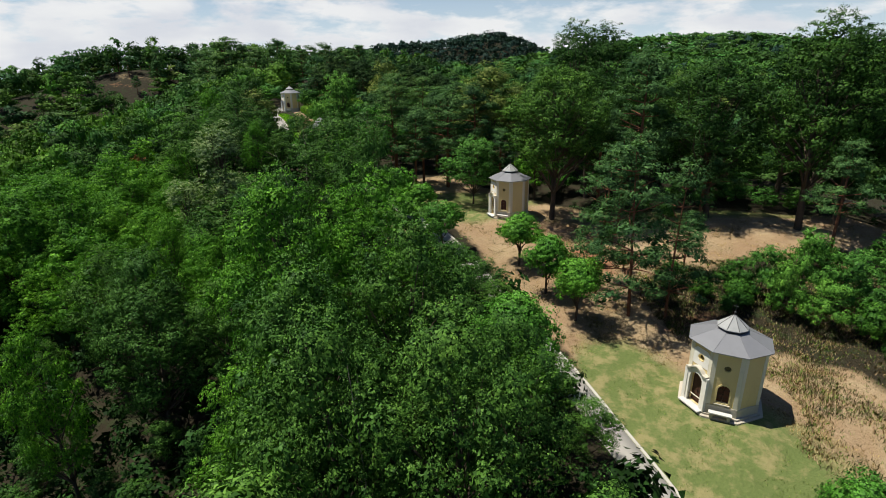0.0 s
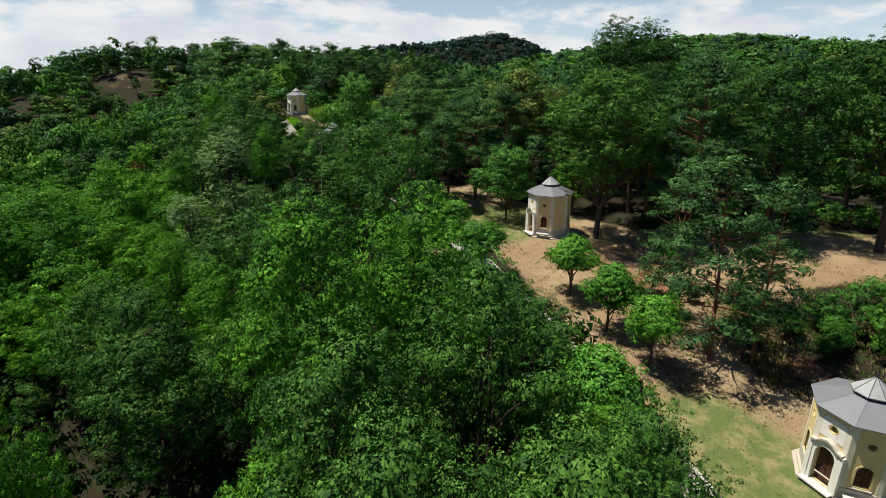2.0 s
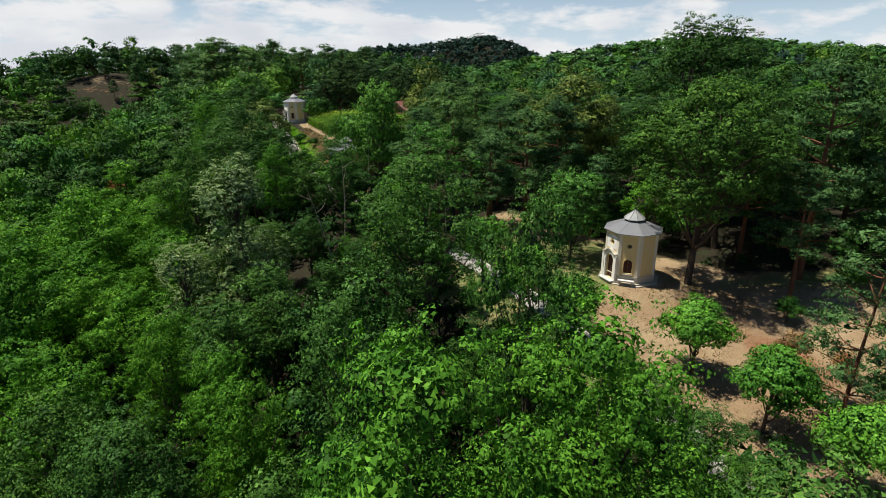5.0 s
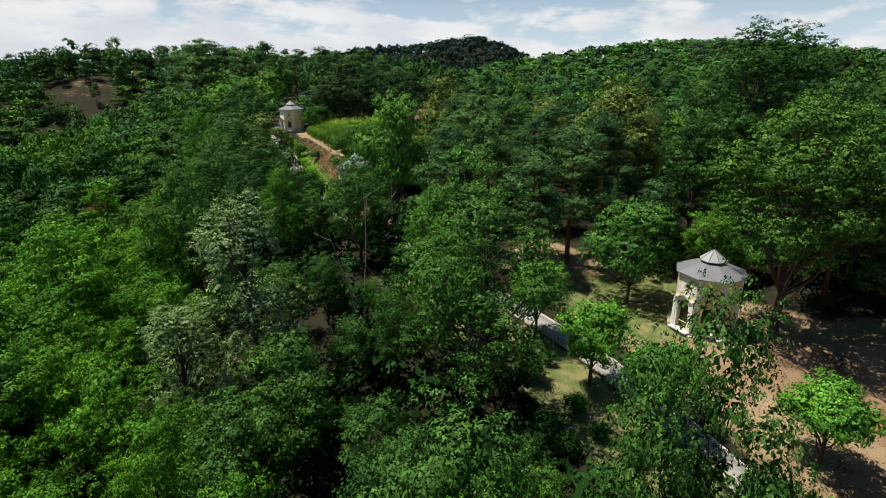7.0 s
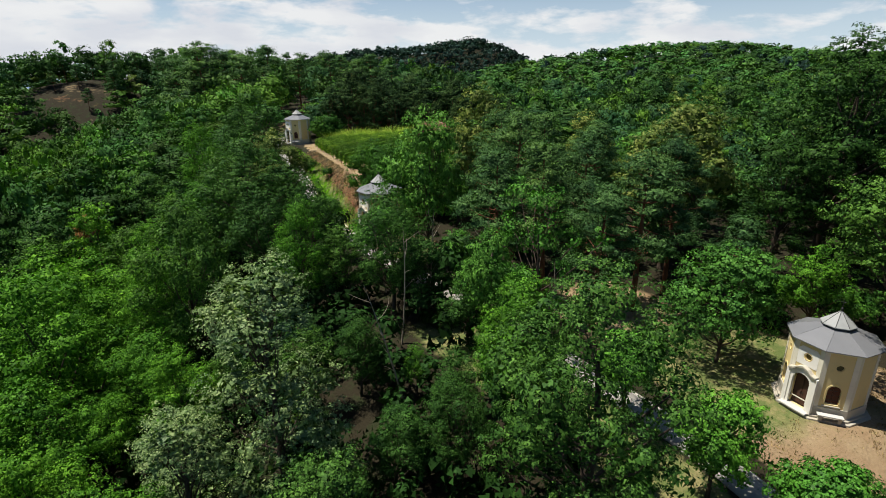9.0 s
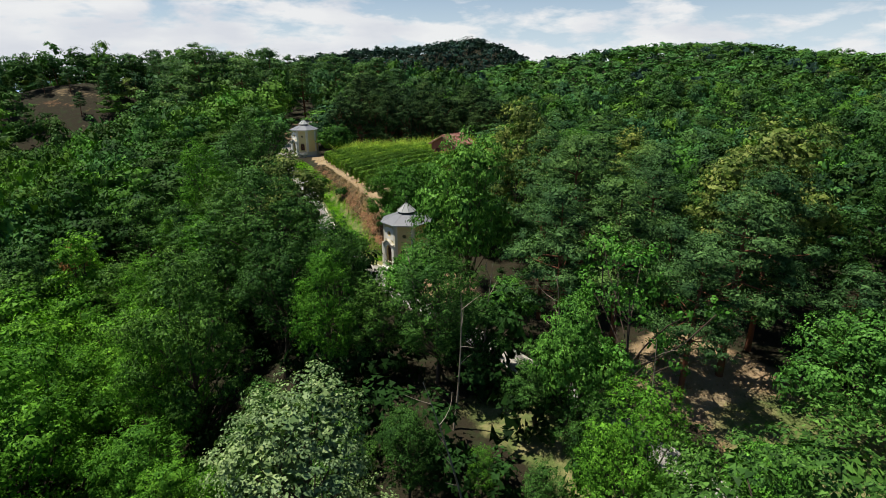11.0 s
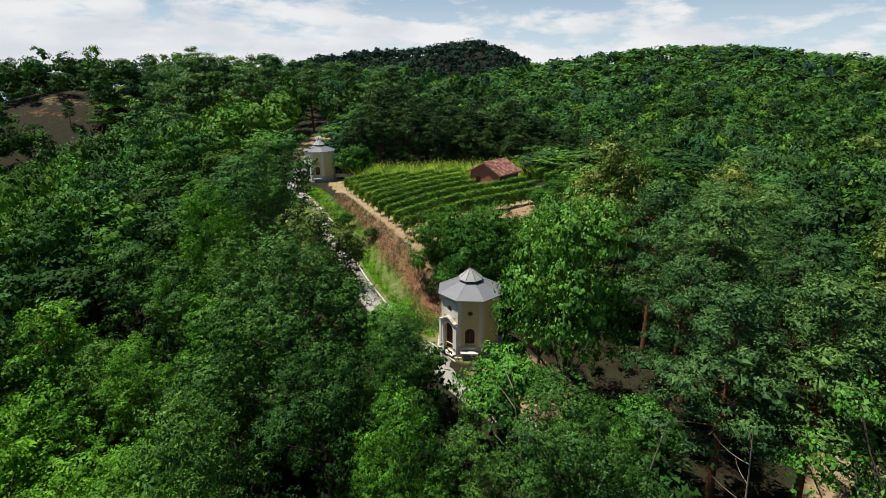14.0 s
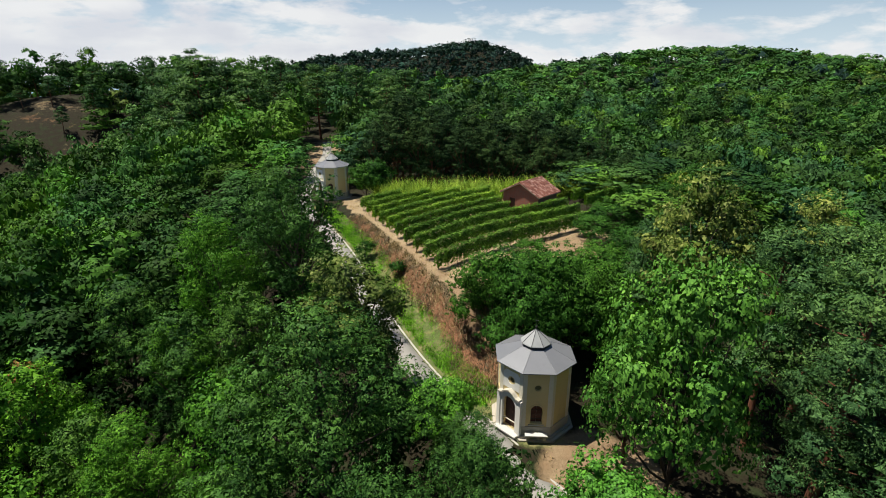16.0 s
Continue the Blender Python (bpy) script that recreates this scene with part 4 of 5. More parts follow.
GRAND = proto("oak", (29,), lambda s: broad(s, 22, 7.0, 44000, 0.17, 0.30, 76, sub=0.56, spread=0.84), "broadleaf_tree", "very tall oak with a wide crown on a bare trunk", M_BARK, M_OAK, 22, "trees of the wood")
BIG = proto("oak", (27, 28), lambda s: broad(s, 22, 6.0, 27000, 0.185, 0.16, 56, sub=0.64, spread=0.78, tri=True), "broadleaf_tree", "very tall broadleaf tree with a broad uneven crown", M_BARK, M_DARKOAK, 22, "trees of the wood")
THICK = proto("thicket", (85, 86), lambda s: broad(s, 6.5, 3.6, 14000, 0.155, 0.02, 26, trunk_r=0.09, sub=0.72, spread=0.8, tri=True), "bushy_tree", "dense bushy tree with glossy dark leaves to the ground", M_BARK, M_SHRUB, 6.5, "bushy trees beside the vineyard")
SPARSE = proto("sapling", (87,), lambda s: broad(s, 9, 3.2, 3200, 0.14, 0.35, 16, trunk_r=0.10, sub=0.45, spread=0.95, core=1.2), "thin_tree", "thin young tree with sparse tufts of leaves", M_BARK, M_LINDEN, 9, "thin trees beside the lane")
SHR = proto("shrub", (81, 82, 83), lambda s: broad(s, 3.2, 1.7, 2800, 0.18, 0.05, 14, trunk_r=0.05, tri=True), "shrub", "dense green shrub at the edge of the clearing", M_BARK, M_SHRUB, 3.2, "shrubs")

TREE_RNG = np.random.default_rng(5)
PLACED, TOPS = [], []


def put(kinds, x, y, h, wide=1.0):
    src = kinds[int(TREE_RNG.integers(len(kinds)))]
    PLACED.append((x, y, h * 0.27 * wide))
    TOPS.append((x, y, ground_z(x, y) + h))
    return scatter_tree(src, x, y, h, TREE_RNG, wide)


def put_top(kinds, x, y, top, wide=1.0):
    return put(kinds, x, y, max(3.0, top - ground_z(x, y)), wide)


# trees that stand out, area by area: x, y and the height of the tree, or the height of its top over the first chapel's floor
for x, y, h in ((8.2, 55.0, 5.8), (10.2, 49.2, 6.0), (12.0, 44.1, 6.0), (-6.2, 68.8, 6.4), (-3.6, 62.4, 6.2), (-0.2, 58.6, 5.8), (21.2, 20.6, 4.8), (4.9, 34.6, 7.6)):
    put(LIN, x, y, h)
for x, y, h in ((-30.4, 101.4, 5.7), (-15.0, 88.4, 5.6), (-12.2, 78.6, 6.6)):
    put(LIN, x, y, h)
put(ROUND, 4.2, 75.6, 9.6)
# clearing: tall pines by the lindens, wide oak by the second chapel
for x, y, h, w in ((25.6, 69.0, 20.5, 0.95), (22.0, 73.5, 14.0, 1.1), (33.5, 66.8, 12.0, 1.1), (42.4, 54.6, 12.0, 1.1), (22.5, 65.5, 12.0, 1.1), (26.0, 53.5, 7.0, 1.1)):
    put(PIN, x, y, h, w)
put(PINL, 17.4, 45.2, 16.4, 1.15)
put(PINL, 15.2, 49.2, 14.6, 1.1)
put(PINL, 20.8, 45.0, 14.6, 0.9)
put_top(GRAND, 14.6, 69.4, 23.2, 1.0)
for x, y, top in ((34.6, 67.0, 24.6), (43.5, 62.0, 28.6), (50.0, 64.5, 27.4), (34.0, 75.5, 23.0), (28.0, 78.0, 22.0), (56.0, 61.0, 27.0), (47.0, 73.0, 26.0), (21.0, 76.6, 23.2)):
    put_top(BIG, x, y, top)
for x, y, top, w in ((21.4, 88.4, 29.6, 1.05), (26.0, 90.4, 29.3, 1.0), (15.5, 87.0, 20.5, 1.0), (24.0, 82.0, 22.0, 0.9)):
    put_top(BIG, x, y, top, w)
for x, y, top, w in ((7.3, 92.6, 24.0, 1.15), (12.5, 97.5, 20.5, 1.0), (17.0, 106.0, 20.0, 1.0), (-11.4, 107.4, 25.0, 0.75), (6.0, 116.2, 20.8, 1.0), (-36.6, 107.4, 19.7, 1.12)):
    put_top(CHE, x, y, top, w)
# pines between the second and the third chapel
for x, y, top, w in ((-7.6, 85.2, 20.0, 1.15), (-11.6, 87.0, 19.2, 1.05), (-3.4, 86.0, 17.2, 1.1), (-8.8, 95.8, 22.3, 1.1), (-11.9, 92.4, 19.2, 0.9), (-1.4, 95.2, 19.6, 1.15), (-9.8, 100.6, 22.2, 1.1), (-4.5, 103.5, 21.0, 1.15), (3.6, 108.0, 20.0, 1.15), (-12.0, 112.0, 20.0, 1.0), (1.8, 101.0, 20.5, 1.1), (-4.4, 80.4, 17.6, 1.1), (0.6, 83.8, 19.6, 1.15), (5.2, 87.4, 20.5, 1.1)):
    put_top(PIN, x, y, top, w)
put_top(ROUND, -18.2, 95.6, 22.6, 0.72)
put_top(SPARSE, -10.2, 77.4, 18.8, 1.0)
put_top(ROUND, -14.2, 75.8, 15.6, 0.6)
put_top(POP, -27.9, 65.6, 17.8, 1.35)
put_top(POP, -31.6, 62.0, 11.4, 1.3)
# western slope, along the lane
for x, y, top, w in ((-5.2, 36.6, 16.9, 0.9), (-10.8, 35.4, 17.1, 0.8), (-12.6, 27.2, 7.6, 0.8), (-21.4, 46.4, 9.0, 0.7), (-29.0, 52.6, 9.8, 0.7), (-29.6, 55.6, 8.8, 0.8), (-23.6, 48.6, 9.0, 0.7), (-2.2, 43.4, 11.6, 0.7), (-13.6, 67.6, 15.6, 0.85), (-19.8, 72.6, 8.6, 0.8), (-29.8, 84.0, 16.5, 0.75), (-41.6, 82.2, 12.0, 0.85), (-49.2, 117.0, 20.0, 0.8), (-53.0, 114.8, 11.0, 0.9), (-49.2, 111.6, 11.4, 0.85), (-50.8, 103.0, 9.8, 0.9), (-28.0, 31.4, 8.0, 0.5)):
    put_top(LOCN, x, y, top, w)
for x, y, top, w in ((-6.2, 21.2, 13.8, 0.85), (0.2, 20.8, 14.0, 0.95), (3.6, 24.0, 12.6, 0.8), (-8.4, 27.4, 14.2, 0.8), (-1.6, 30.2, 15.6, 0.9), (-1.5, 13.0, 9.0, 0.9), (-14.8, 44.8, 16.0, 0.85), (-6.6, 44.3, 19.0, 0.62), (-12.0, 60.8, 19.0, 1.1), (-24.2, 37.8, 7.8, 0.9), (-26.2, 41.2, 9.8, 0.85), (-31.8, 44.8, 8.8, 0.9),
                     (-21.8, 82.8, 17.2, 1.0), (-34.4, 88.8, 16.6, 0.95), (-36.6, 96.2, 20.6, 1.1), (-29.4, 90.6, 17.2, 0.85), (-39.6, 82.4, 17.0, 0.8), (-17.5, 66.0, 10.0, 1.0), (-24.0, 74.0, 10.5, 1.0)):
    put_top(OAKN, x, y, top, w)
for x, y, top, w in ((-42.4, 117.2, 24.3, 1.05), (-39.8, 113.4, 15.5, 0.75), (-49.0, 136.3, 21.6, 0.8), (-47.4, 127.0, 21.4, 0.95), (-44.0, 107.6, 17.0, 1.0), (-47.0, 121.0, 17.0, 1.0), (-18.8, 99.6, 15.6, 0.8)):
    put_top(OAKM, x, y, top, w)
put_top(LIN, -23.4, 91.4, 13.6)
put(RUS, 17.0, 56.6, 2.8, 0.9)
put(RUS, 19.8, 54.8, 2.3, 1.0)
put_top(RUS, -66.5, 114.6, 6.8, 0.5)
for x, y, h, w in ((-25.0, 114.4, 8.0, 0.8), (-23.4, 110.4, 9.2, 0.8), (-20.4, 112.8, 9.6, 0.85), (-21.8, 116.0, 6.4, 1.05), (-20.6, 120.4, 3.4, 1.1), (-26.6, 115.8, 3.0, 0.8), (-19.0, 111.8, 8.0, 1.0), (-12.0, 127.5, 2.8, 1.5), (-8.0, 130.5, 2.8, 1.5), (-4.0, 133.6, 3.0, 1.5), (0.2, 136.4, 3.2, 1.5), (3.4, 132.0, 5.0, 1.3), (-3.0, 127.5, 4.6, 1.3)):
    put(THICK, x, y, h, w)
for x, y, h, w in ((-8.0, 124.5, 4.8, 1.3), (4.6, 140.0, 3.4, 1.3), (8.5, 143.0, 3.6, 1.3), (-17.0, 119.5, 4.0, 1.3), (-13.5, 121.0, 5.0, 1.3), (-9.5, 118.5, 7.0, 1.1), (-15.5, 114.0, 7.6, 1.0), (-14.2, 108.6, 5.6, 1.0), (-10.0, 107.0, 5.0, 1.0)):
    put(THICK, x, y, h, w)
# dark wood that closes the vineyard behind, backlit shade put into its needle colour
for k in range(34):
    f = (k % 17) / 16
    x, y = -36 + 40 * f + TREE_RNG.uniform(-1.2, 1.2), (162 if k < 17 else 171) - 4 * f + TREE_RNG.uniform(-1.5, 1.5)
    put_top(DARK, x, y, 28.0 - 6.0 * f + TREE_RNG.uniform(-2.5, 0.8) - (3.0 if k < 17 else 0), 1.15)
# pines on the bare hilltop to the west and along the ridge
for x, y, top in ((-153, 262, 32.5), (-146, 268, 31.5), (-138, 262, 32.5), (-131, 256, 32.0), (-126, 264, 33.5), (-167, 258, 30.0), (-116, 262, 33.5), (-108, 256, 32.5), (-121, 268, 34.0), (-174, 264, 29.0), (-160, 270, 31.0), (-150, 249, 27.0), (-127, 247, 27.0), (-134, 240, 21.0), (-158, 246, 25.0), (-143, 252, 29.0)):
    put_top(PINM, x, y, top, 1.0)
for x, y, h in ((-92, 262, 15), (-84, 270, 16), (-76, 258, 15), (-70, 275, 17), (-98, 280, 16), (-62, 262, 16), (-55, 245, 15), (-112, 290, 16), (-86, 292, 16), (-60, 285, 16), (-48, 262, 16), (-38, 248, 15)):
    put(PINM, x, y, h, 1.2)
for x, y, top in ((-72.0, 210.0, 31.0), (-65.0, 217.0, 33.0), (-60.0, 212.0, 30.0), (-31.0, 213.0, 31.0), (-37.0, 209.0, 29.0), (-44.5, 214.0, 31.5), (-25.0, 216.0, 28.0), (-78.0, 219.0, 31.8), (-83.5, 214.0, 33.0), (-89.0, 222.0, 30.8), (-96.0, 226.0, 30.0), (-55.0, 218.0, 30.0)):
    put_top(PINM, x, y, top, 1.15)
# edge of the wood on the west side of the lane
for x, y, h in ((8.8, 27.0, 5.2), (7.6, 31.0, 5.4), (3.4, 44.0, 6.0), (0.6, 49.0, 5.2), (4.4, 40.5, 6.0), (2.2, 46.6, 5.8), (6.4, 36.4, 5.6), (-20.8, 87.0, 6.0), (-18.6, 82.2, 7.5), (-15.6, 77.8, 6.5), (-13.2, 73.4, 6.0)):
    put(OAKM, x, y, h, 1.3)
FRS = proto('bush', (88, 89), lambda s: broad(s, 6, 2.9, 6000, 0.18, 0.02, 30, trunk_r=0.07, sub=0.62, spread=0.82, tri=True), 'bushy_tree', 'feathery fresh green bush at the clearing edge', M_BARK, M_FRESH, 6, 'bushes of the clearing')
for x, y, h, w in ((31.4, 44.6, 5.2, 0.75), (34.2, 46.6, 7.2, 0.68), (33.6, 42.4, 4.6, 0.9), (37.4, 45.2, 5.6, 0.9), (31.2, 47.8, 5.2, 0.85), (40.6, 46.8, 4.4, 1.0), (38.4, 42.0, 4.0, 1.0), (36.2, 71.5, 3.0, 1.2), (40.0, 72.0, 3.4, 1.2), (32.6, 72.6, 2.8, 1.2), (44.0, 70.6, 3.0, 1.2), (37.5, 75.5, 4.0, 1.3), (42.0, 75.0, 4.0, 1.3), (48.0, 70.0, 3.2, 1.2)):
    put(FRS, x, y, h, w)
# bushes behind the first chapel and round the clearing
for x, y, h in ((27.5, 45.5, 2.4), (25.8, 48.5, 2.2), (36.5, 40.5, 3.4), (29.5, 49.5, 3.0), (28.8, 47.0, 2.6), (38.5, 51.0, 3.6), (36.5, 36.5, 3.0), (40.0, 38.0, 3.6), (44.5, 43.0, 4.0)):
    put(SHR, x, y, h, 1.1)
for x, y, h in ((34.8, 31.0, 2.6), (33.8, 26.0, 2.8), (31.0, 21.5, 3.0), (20.4, 62.5, 2.4), (45.5, 50.0, 4.0), (49.0, 46.0, 4.6), (43.0, 36.0, 4.0), (23.6, 51.0, 3.0), (29.0, 66.5, 2.6)):
    put(SHR, x, y, h)
for x, y, h in ((-5.4, 59.5, 1.6), (-8.0, 63.0, 2.2), (-3.2, 55.6, 1.8), (-9.8, 67.5, 2.2), (-6.0, 64.8, 1.2), (-11.5, 73.5, 1.8), (-7.6, 57.0, 2.6), (-14.0, 79.5, 2.0), (-1.8, 52.0, 2.0), (-9.4, 72.4, 1.4), (-4.6, 57.4, 1.1), (-7.6, 66.2, 1.3), (-10.4, 76.0, 1.5)):
    put(SHR, x, y, h, 1.1)
for x, y, h in ((-7.6, 134.6, 2.6), (-10.2, 131.4, 2.4), (-3.2, 137.6, 2.6)):
    put(SHR, x, y, h, 1.2)
for k in range(14):
    y = 100.5 + 3.6 * k
    x = float(np.interp(y, ROAD[:, 1], ROAD[:, 0])) - TREE_RNG.uniform(3.0, 4.2)
    put(SHR, x, y, TREE_RNG.uniform(1.6, 2.8), 1.2)
for x, y, h in ((-37.8, 133.0, 2.2), (-33.6, 126.8, 1.8), (-39.0, 156.5, 5.0), (-37.0, 158.5, 5.5), (12.0, 82.5, 4.0), (18.0, 79.0, 4.0), (27.5, 71.0, 2.0)):
    put(SHR, x, y, h)

# the rest of the near wood on an uneven grid
PATH_XY = np.array([(METRES * r[1], METRES * r[2] * 0.944 + METRES * r[3] * 0.331) for r in ROWS])


def free(x, y, margin=2.2):
    x, y = np.asarray(x, float), np.asarray(y, float)
    ok = ~in_poly(CLEAR, x, y)
    d, _ = along(ROAD, x, y)
    ok &= ~((d > -margin - 1.4) & (d < margin + 1.0))
    east, north = vine_mask(x, y)
    ok &= ~((east > -6.5) & (north > -3) & (past_crest(x, y) < 6) & (x < 16) & (east < 23 + 1.1 * np.maximum(0, north - 14)))
    ok &= ~((d > 0) & (d < 8.5) & (y > 103) & (y < 160))
    for cx, cy, _ in CHAPELS:
        ok &= np.hypot(x - cx, y - cy) > 6.5
    ok &= ~((d < 0) & (d > -7.5) & (y > 52) & (y < 76))
    ok &= ~((d < 0) & (d > -5.0) & (y > 98) & (y < 150))
    ok &= ~((x > 23) & (x < 47) & (y > 33) & (y < 57))
    ok &= ~((x > -28) & (x < -2) & (y > 110) & (y < 124))
    ok &= ~((x > -20) & (x < 2) & (y > 85) & (y < 98) & (d > 0) & (d < 11))
    ok &= np.hypot(x + 12.5, y - 137) > 8.5
    ok &= np.hypot(x + 6.0, y - 80.5) > 6.0
    ok &= ~((x + 142) ** 2 / 15 ** 2 + (y - 246) ** 2 / 9 ** 2 < 1)
    ok &= ~((x + 118) ** 2 / 15 ** 2 + (y - 228) ** 2 / 10 ** 2 < 1)
    return ok


# camera's sight lines to chapels and lane: trees are lowered to fit its view
CAM_SIGHTS = [((0, 0, 24), (-44.4, 157, 12.0)), ((-9, 16, 24.5), (-44.4, 157, 12.0)), ((-17.7, 35, 26), (-43.5, 150, 11.5)), ((-22, 45, 27.5), (-41, 138, 10.5)),
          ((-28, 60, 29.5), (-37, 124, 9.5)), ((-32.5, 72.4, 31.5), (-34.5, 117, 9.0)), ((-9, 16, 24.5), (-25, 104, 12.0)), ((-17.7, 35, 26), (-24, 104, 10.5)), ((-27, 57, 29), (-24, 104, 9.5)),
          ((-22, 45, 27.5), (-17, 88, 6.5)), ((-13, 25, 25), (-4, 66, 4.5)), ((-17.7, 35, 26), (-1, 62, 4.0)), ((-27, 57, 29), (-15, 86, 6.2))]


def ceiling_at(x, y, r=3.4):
    """The height that a crown of radius r at x, y may reach below the camera's sight lines."""
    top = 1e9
    for a, b in CAM_SIGHTS:
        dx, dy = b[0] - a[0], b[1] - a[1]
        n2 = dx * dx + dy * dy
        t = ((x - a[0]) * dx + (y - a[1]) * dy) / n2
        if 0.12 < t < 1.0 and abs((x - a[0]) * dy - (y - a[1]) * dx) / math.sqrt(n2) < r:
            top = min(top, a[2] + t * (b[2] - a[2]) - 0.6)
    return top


def near_path(x, y):
    return np.min(np.hypot(np.asarray(x)[..., None] - PATH_XY[:, 0], np.asarray(y)[..., None] - PATH_XY[:, 1]), -1)


gxs, gys = np.meshgrid(np.arange(-120, 90, 5.3), np.arange(-8, 225, 5.3))
gxs = (gxs + TREE_RNG.uniform(-2.4, 2.4, gxs.shape)).ravel()
gys = (gys + TREE_RNG.uniform(-2.4, 2.4, gys.shape)).ravel()
okm = free(gxs, gys)
far_trees = []
TX, TY, TZ = np.array(TOPS).T
dist = near_path(gxs, gys)
wind = wave(gxs, gys, 17.0, 0.3)
for k in np.argsort(dist):
    if not okm[k]:
        continue
    x, y = float(gxs[k]), float(gys[k])
    if any((x - a) ** 2 + (y - b) ** 2 < (r * 0.8 + 0.9) ** 2 for a, b, r in PLACED):
        continue
    d, _ = along(ROAD, np.array([x]), np.array([y]))
    d = float(d[0])
    u = TREE_RNG.uniform()
    east_side = d > 0
    if east_side:
        h = TREE_RNG.uniform(11.5, 16.5)
        kind = "pine" if u < 0.34 else "oak" if u < 0.86 else "locust"
    else:
        h = TREE_RNG.uniform(6.5, 16.5) - 3.0 * (1 - smooth(2, 13, -d))
        kind = "oak" if y < 30 and x > -14 else "locust" if wind[k] + TREE_RNG.normal(0, 0.25) > 0.22 - 0.3 * smooth(20, 50, -x) else "oak"
    w = 1 / ((TX - x) ** 2 + (TY - y) ** 2 + 16) ** 1.5
    trust = min(1.0, w.sum() * 900)
    near_top = (w * TZ).sum() / w.sum() - TREE_RNG.uniform(0.0, 1.0) ** 1.5 * 8.0 - ground_z(x, y)
    if x < -11 and y < 40 or x < -27 and y < 50:
        near_top, kind = TREE_RNG.uniform(2.5, 5.5), "oak"
    h = min(18.0, max(4.5, trust * near_top + (1 - trust) * h))
    # cap the tree so that the camera's view stays open
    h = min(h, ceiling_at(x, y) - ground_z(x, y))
    if h < 3.0:
        continue
    if dist[k] < 62 and y < 165 and len(PLACED) < 560:
        close = dist[k] < 26
        put({"pine": PIN if close else PINM, "oak": OAKM if close else OAK, "locust": LOCM if close else LOC, "chestnut": CHE}[kind], x, y, h, 1.05)
    else:
        far_trees.append((x, y, h, kind))
for t in PROTO:
    for o in (*t.children_recursive, t):
        bpy.data.objects.remove(o)

# ---------------------------------------------------------------- far woods
WOODS_RNG = np.random.default_rng(9)
# the conifer colour is shifted to blue to carry the haze of distance
TINTS = {"oak": (0.040, 0.098, 0.020), "locust": (0.062, 0.150, 0.018), "pine": (0.030, 0.080, 0.026), "chestnut": (0.105, 0.165, 0.034), "far": (0.046, 0.118, 0.027), "conifer": (0.020, 0.046, 0.032)}


def wood_pattern(seed, n, size, clumps=9, tall=1.0):
    rng = np.random.default_rng(seed)
    cs = []
    for k in range(clumps):
        d = sphere_dirs(1, rng, -0.5)[0]
        r = rng.uniform(0.30, 0.46)
        cs.append((d * np.array([0.62, 0.62, 0.75 * tall]), np.array([r, r, r * 0.8])))
    cs.append((np.zeros(3), np.array([0.6, 0.6, 0.75 * tall])))
    return clump_leaves(cs, n, size, rng, 0.8, 0.05, 0.33, 0.15, tri=True)


PAT_MID = [wood_pattern(s, 950, 0.125, 18, 1.5) for s in (1, 2, 3, 4)]
PAT_NEAR = [wood_pattern(s, 500, 0.175, 13, 1.5) for s in (1, 2, 3, 4)]
PAT_FAR = [wood_pattern(s, 90, 0.36, 7, 1.5) for s in (5, 6, 7)]
PAT_DIST = [wood_pattern(s, 50, 0.45, 6, 1.5) for s in (5, 6, 7)]
PAT_CON = [wood_pattern(s, 60, 0.45, 5, 1.5) for s in (8, 9)]


def woods(name, label, rows):
    """rows: x, y, height, kind, pattern list, crown radius."""
    vs, fs, ts, ns, o = [], [], [], [], 0
    xs = np.array([r[0] for r in rows]); ys = np.array([r[1] for r in rows])
    zs = terrain(xs, ys)
    for (x, y, h, kind, pats, rad), z in zip(rows, zs):
        v, f, nm = pats[int(WOODS_RNG.integers(len(pats)))]
        a = WOODS_RNG.uniform(0, 6.28)
        ca, sa = math.cos(a), math.sin(a)
        w = np.stack([(v[:, 0] * ca - v[:, 1] * sa) * rad + x, (v[:, 0] * sa + v[:, 1] * ca) * rad + y, v[:, 2] * h * 0.32 + z + h * 0.5], -1)
        vs.append(w)
        ns.append(np.stack([nm[:, 0] * ca - nm[:, 1] * sa, nm[:, 0] * sa + nm[:, 1] * ca, nm[:, 2] * rad / (h * 0.32)], -1))
        fs.append(f + o)
        o += len(v)
        c = np.array(TINTS[kind]) * WOODS_RNG.uniform(0.5, 1.5) * np.array([WOODS_RNG.uniform(0.85, 1.2), 1.0, WOODS_RNG.uniform(0.85, 1.15)])
        ts.append(np.broadcast_to(c, (len(v), 3)))
    ob = part(name, mesh_np(name, np.concatenate(vs), np.concatenate(fs), M_WOODS, {"tint": np.concatenate(ts)}, normals=unit(np.concatenate(ns))))
    return tagged(ob, label, "woodland", kind="stuff")


rows = [(x, y, h, k, PAT_MID if near_path(x, y) < 105 else PAT_NEAR, WOODS_RNG.uniform(3.2, 4.4)) for x, y, h, k in far_trees]
fx, fy = np.meshgrid(np.arange(-330, 330, 7.7), np.arange(120, 430, 7.7))
fx = (fx + WOODS_RNG.uniform(-2.9, 2.9, fx.shape)).ravel()
fy = (fy + WOODS_RNG.uniform(-2.9, 2.9, fy.shape)).ravel()
inner = ((fx > -118) & (fx < 88) & (fy < 223)) | ((fy > 330) & (fx < 0)) | ((fy > 380) & (fx < 120))
view = (np.abs(np.degrees(np.arctan2(fx + 15, fy - 20)) + 0) < 46)
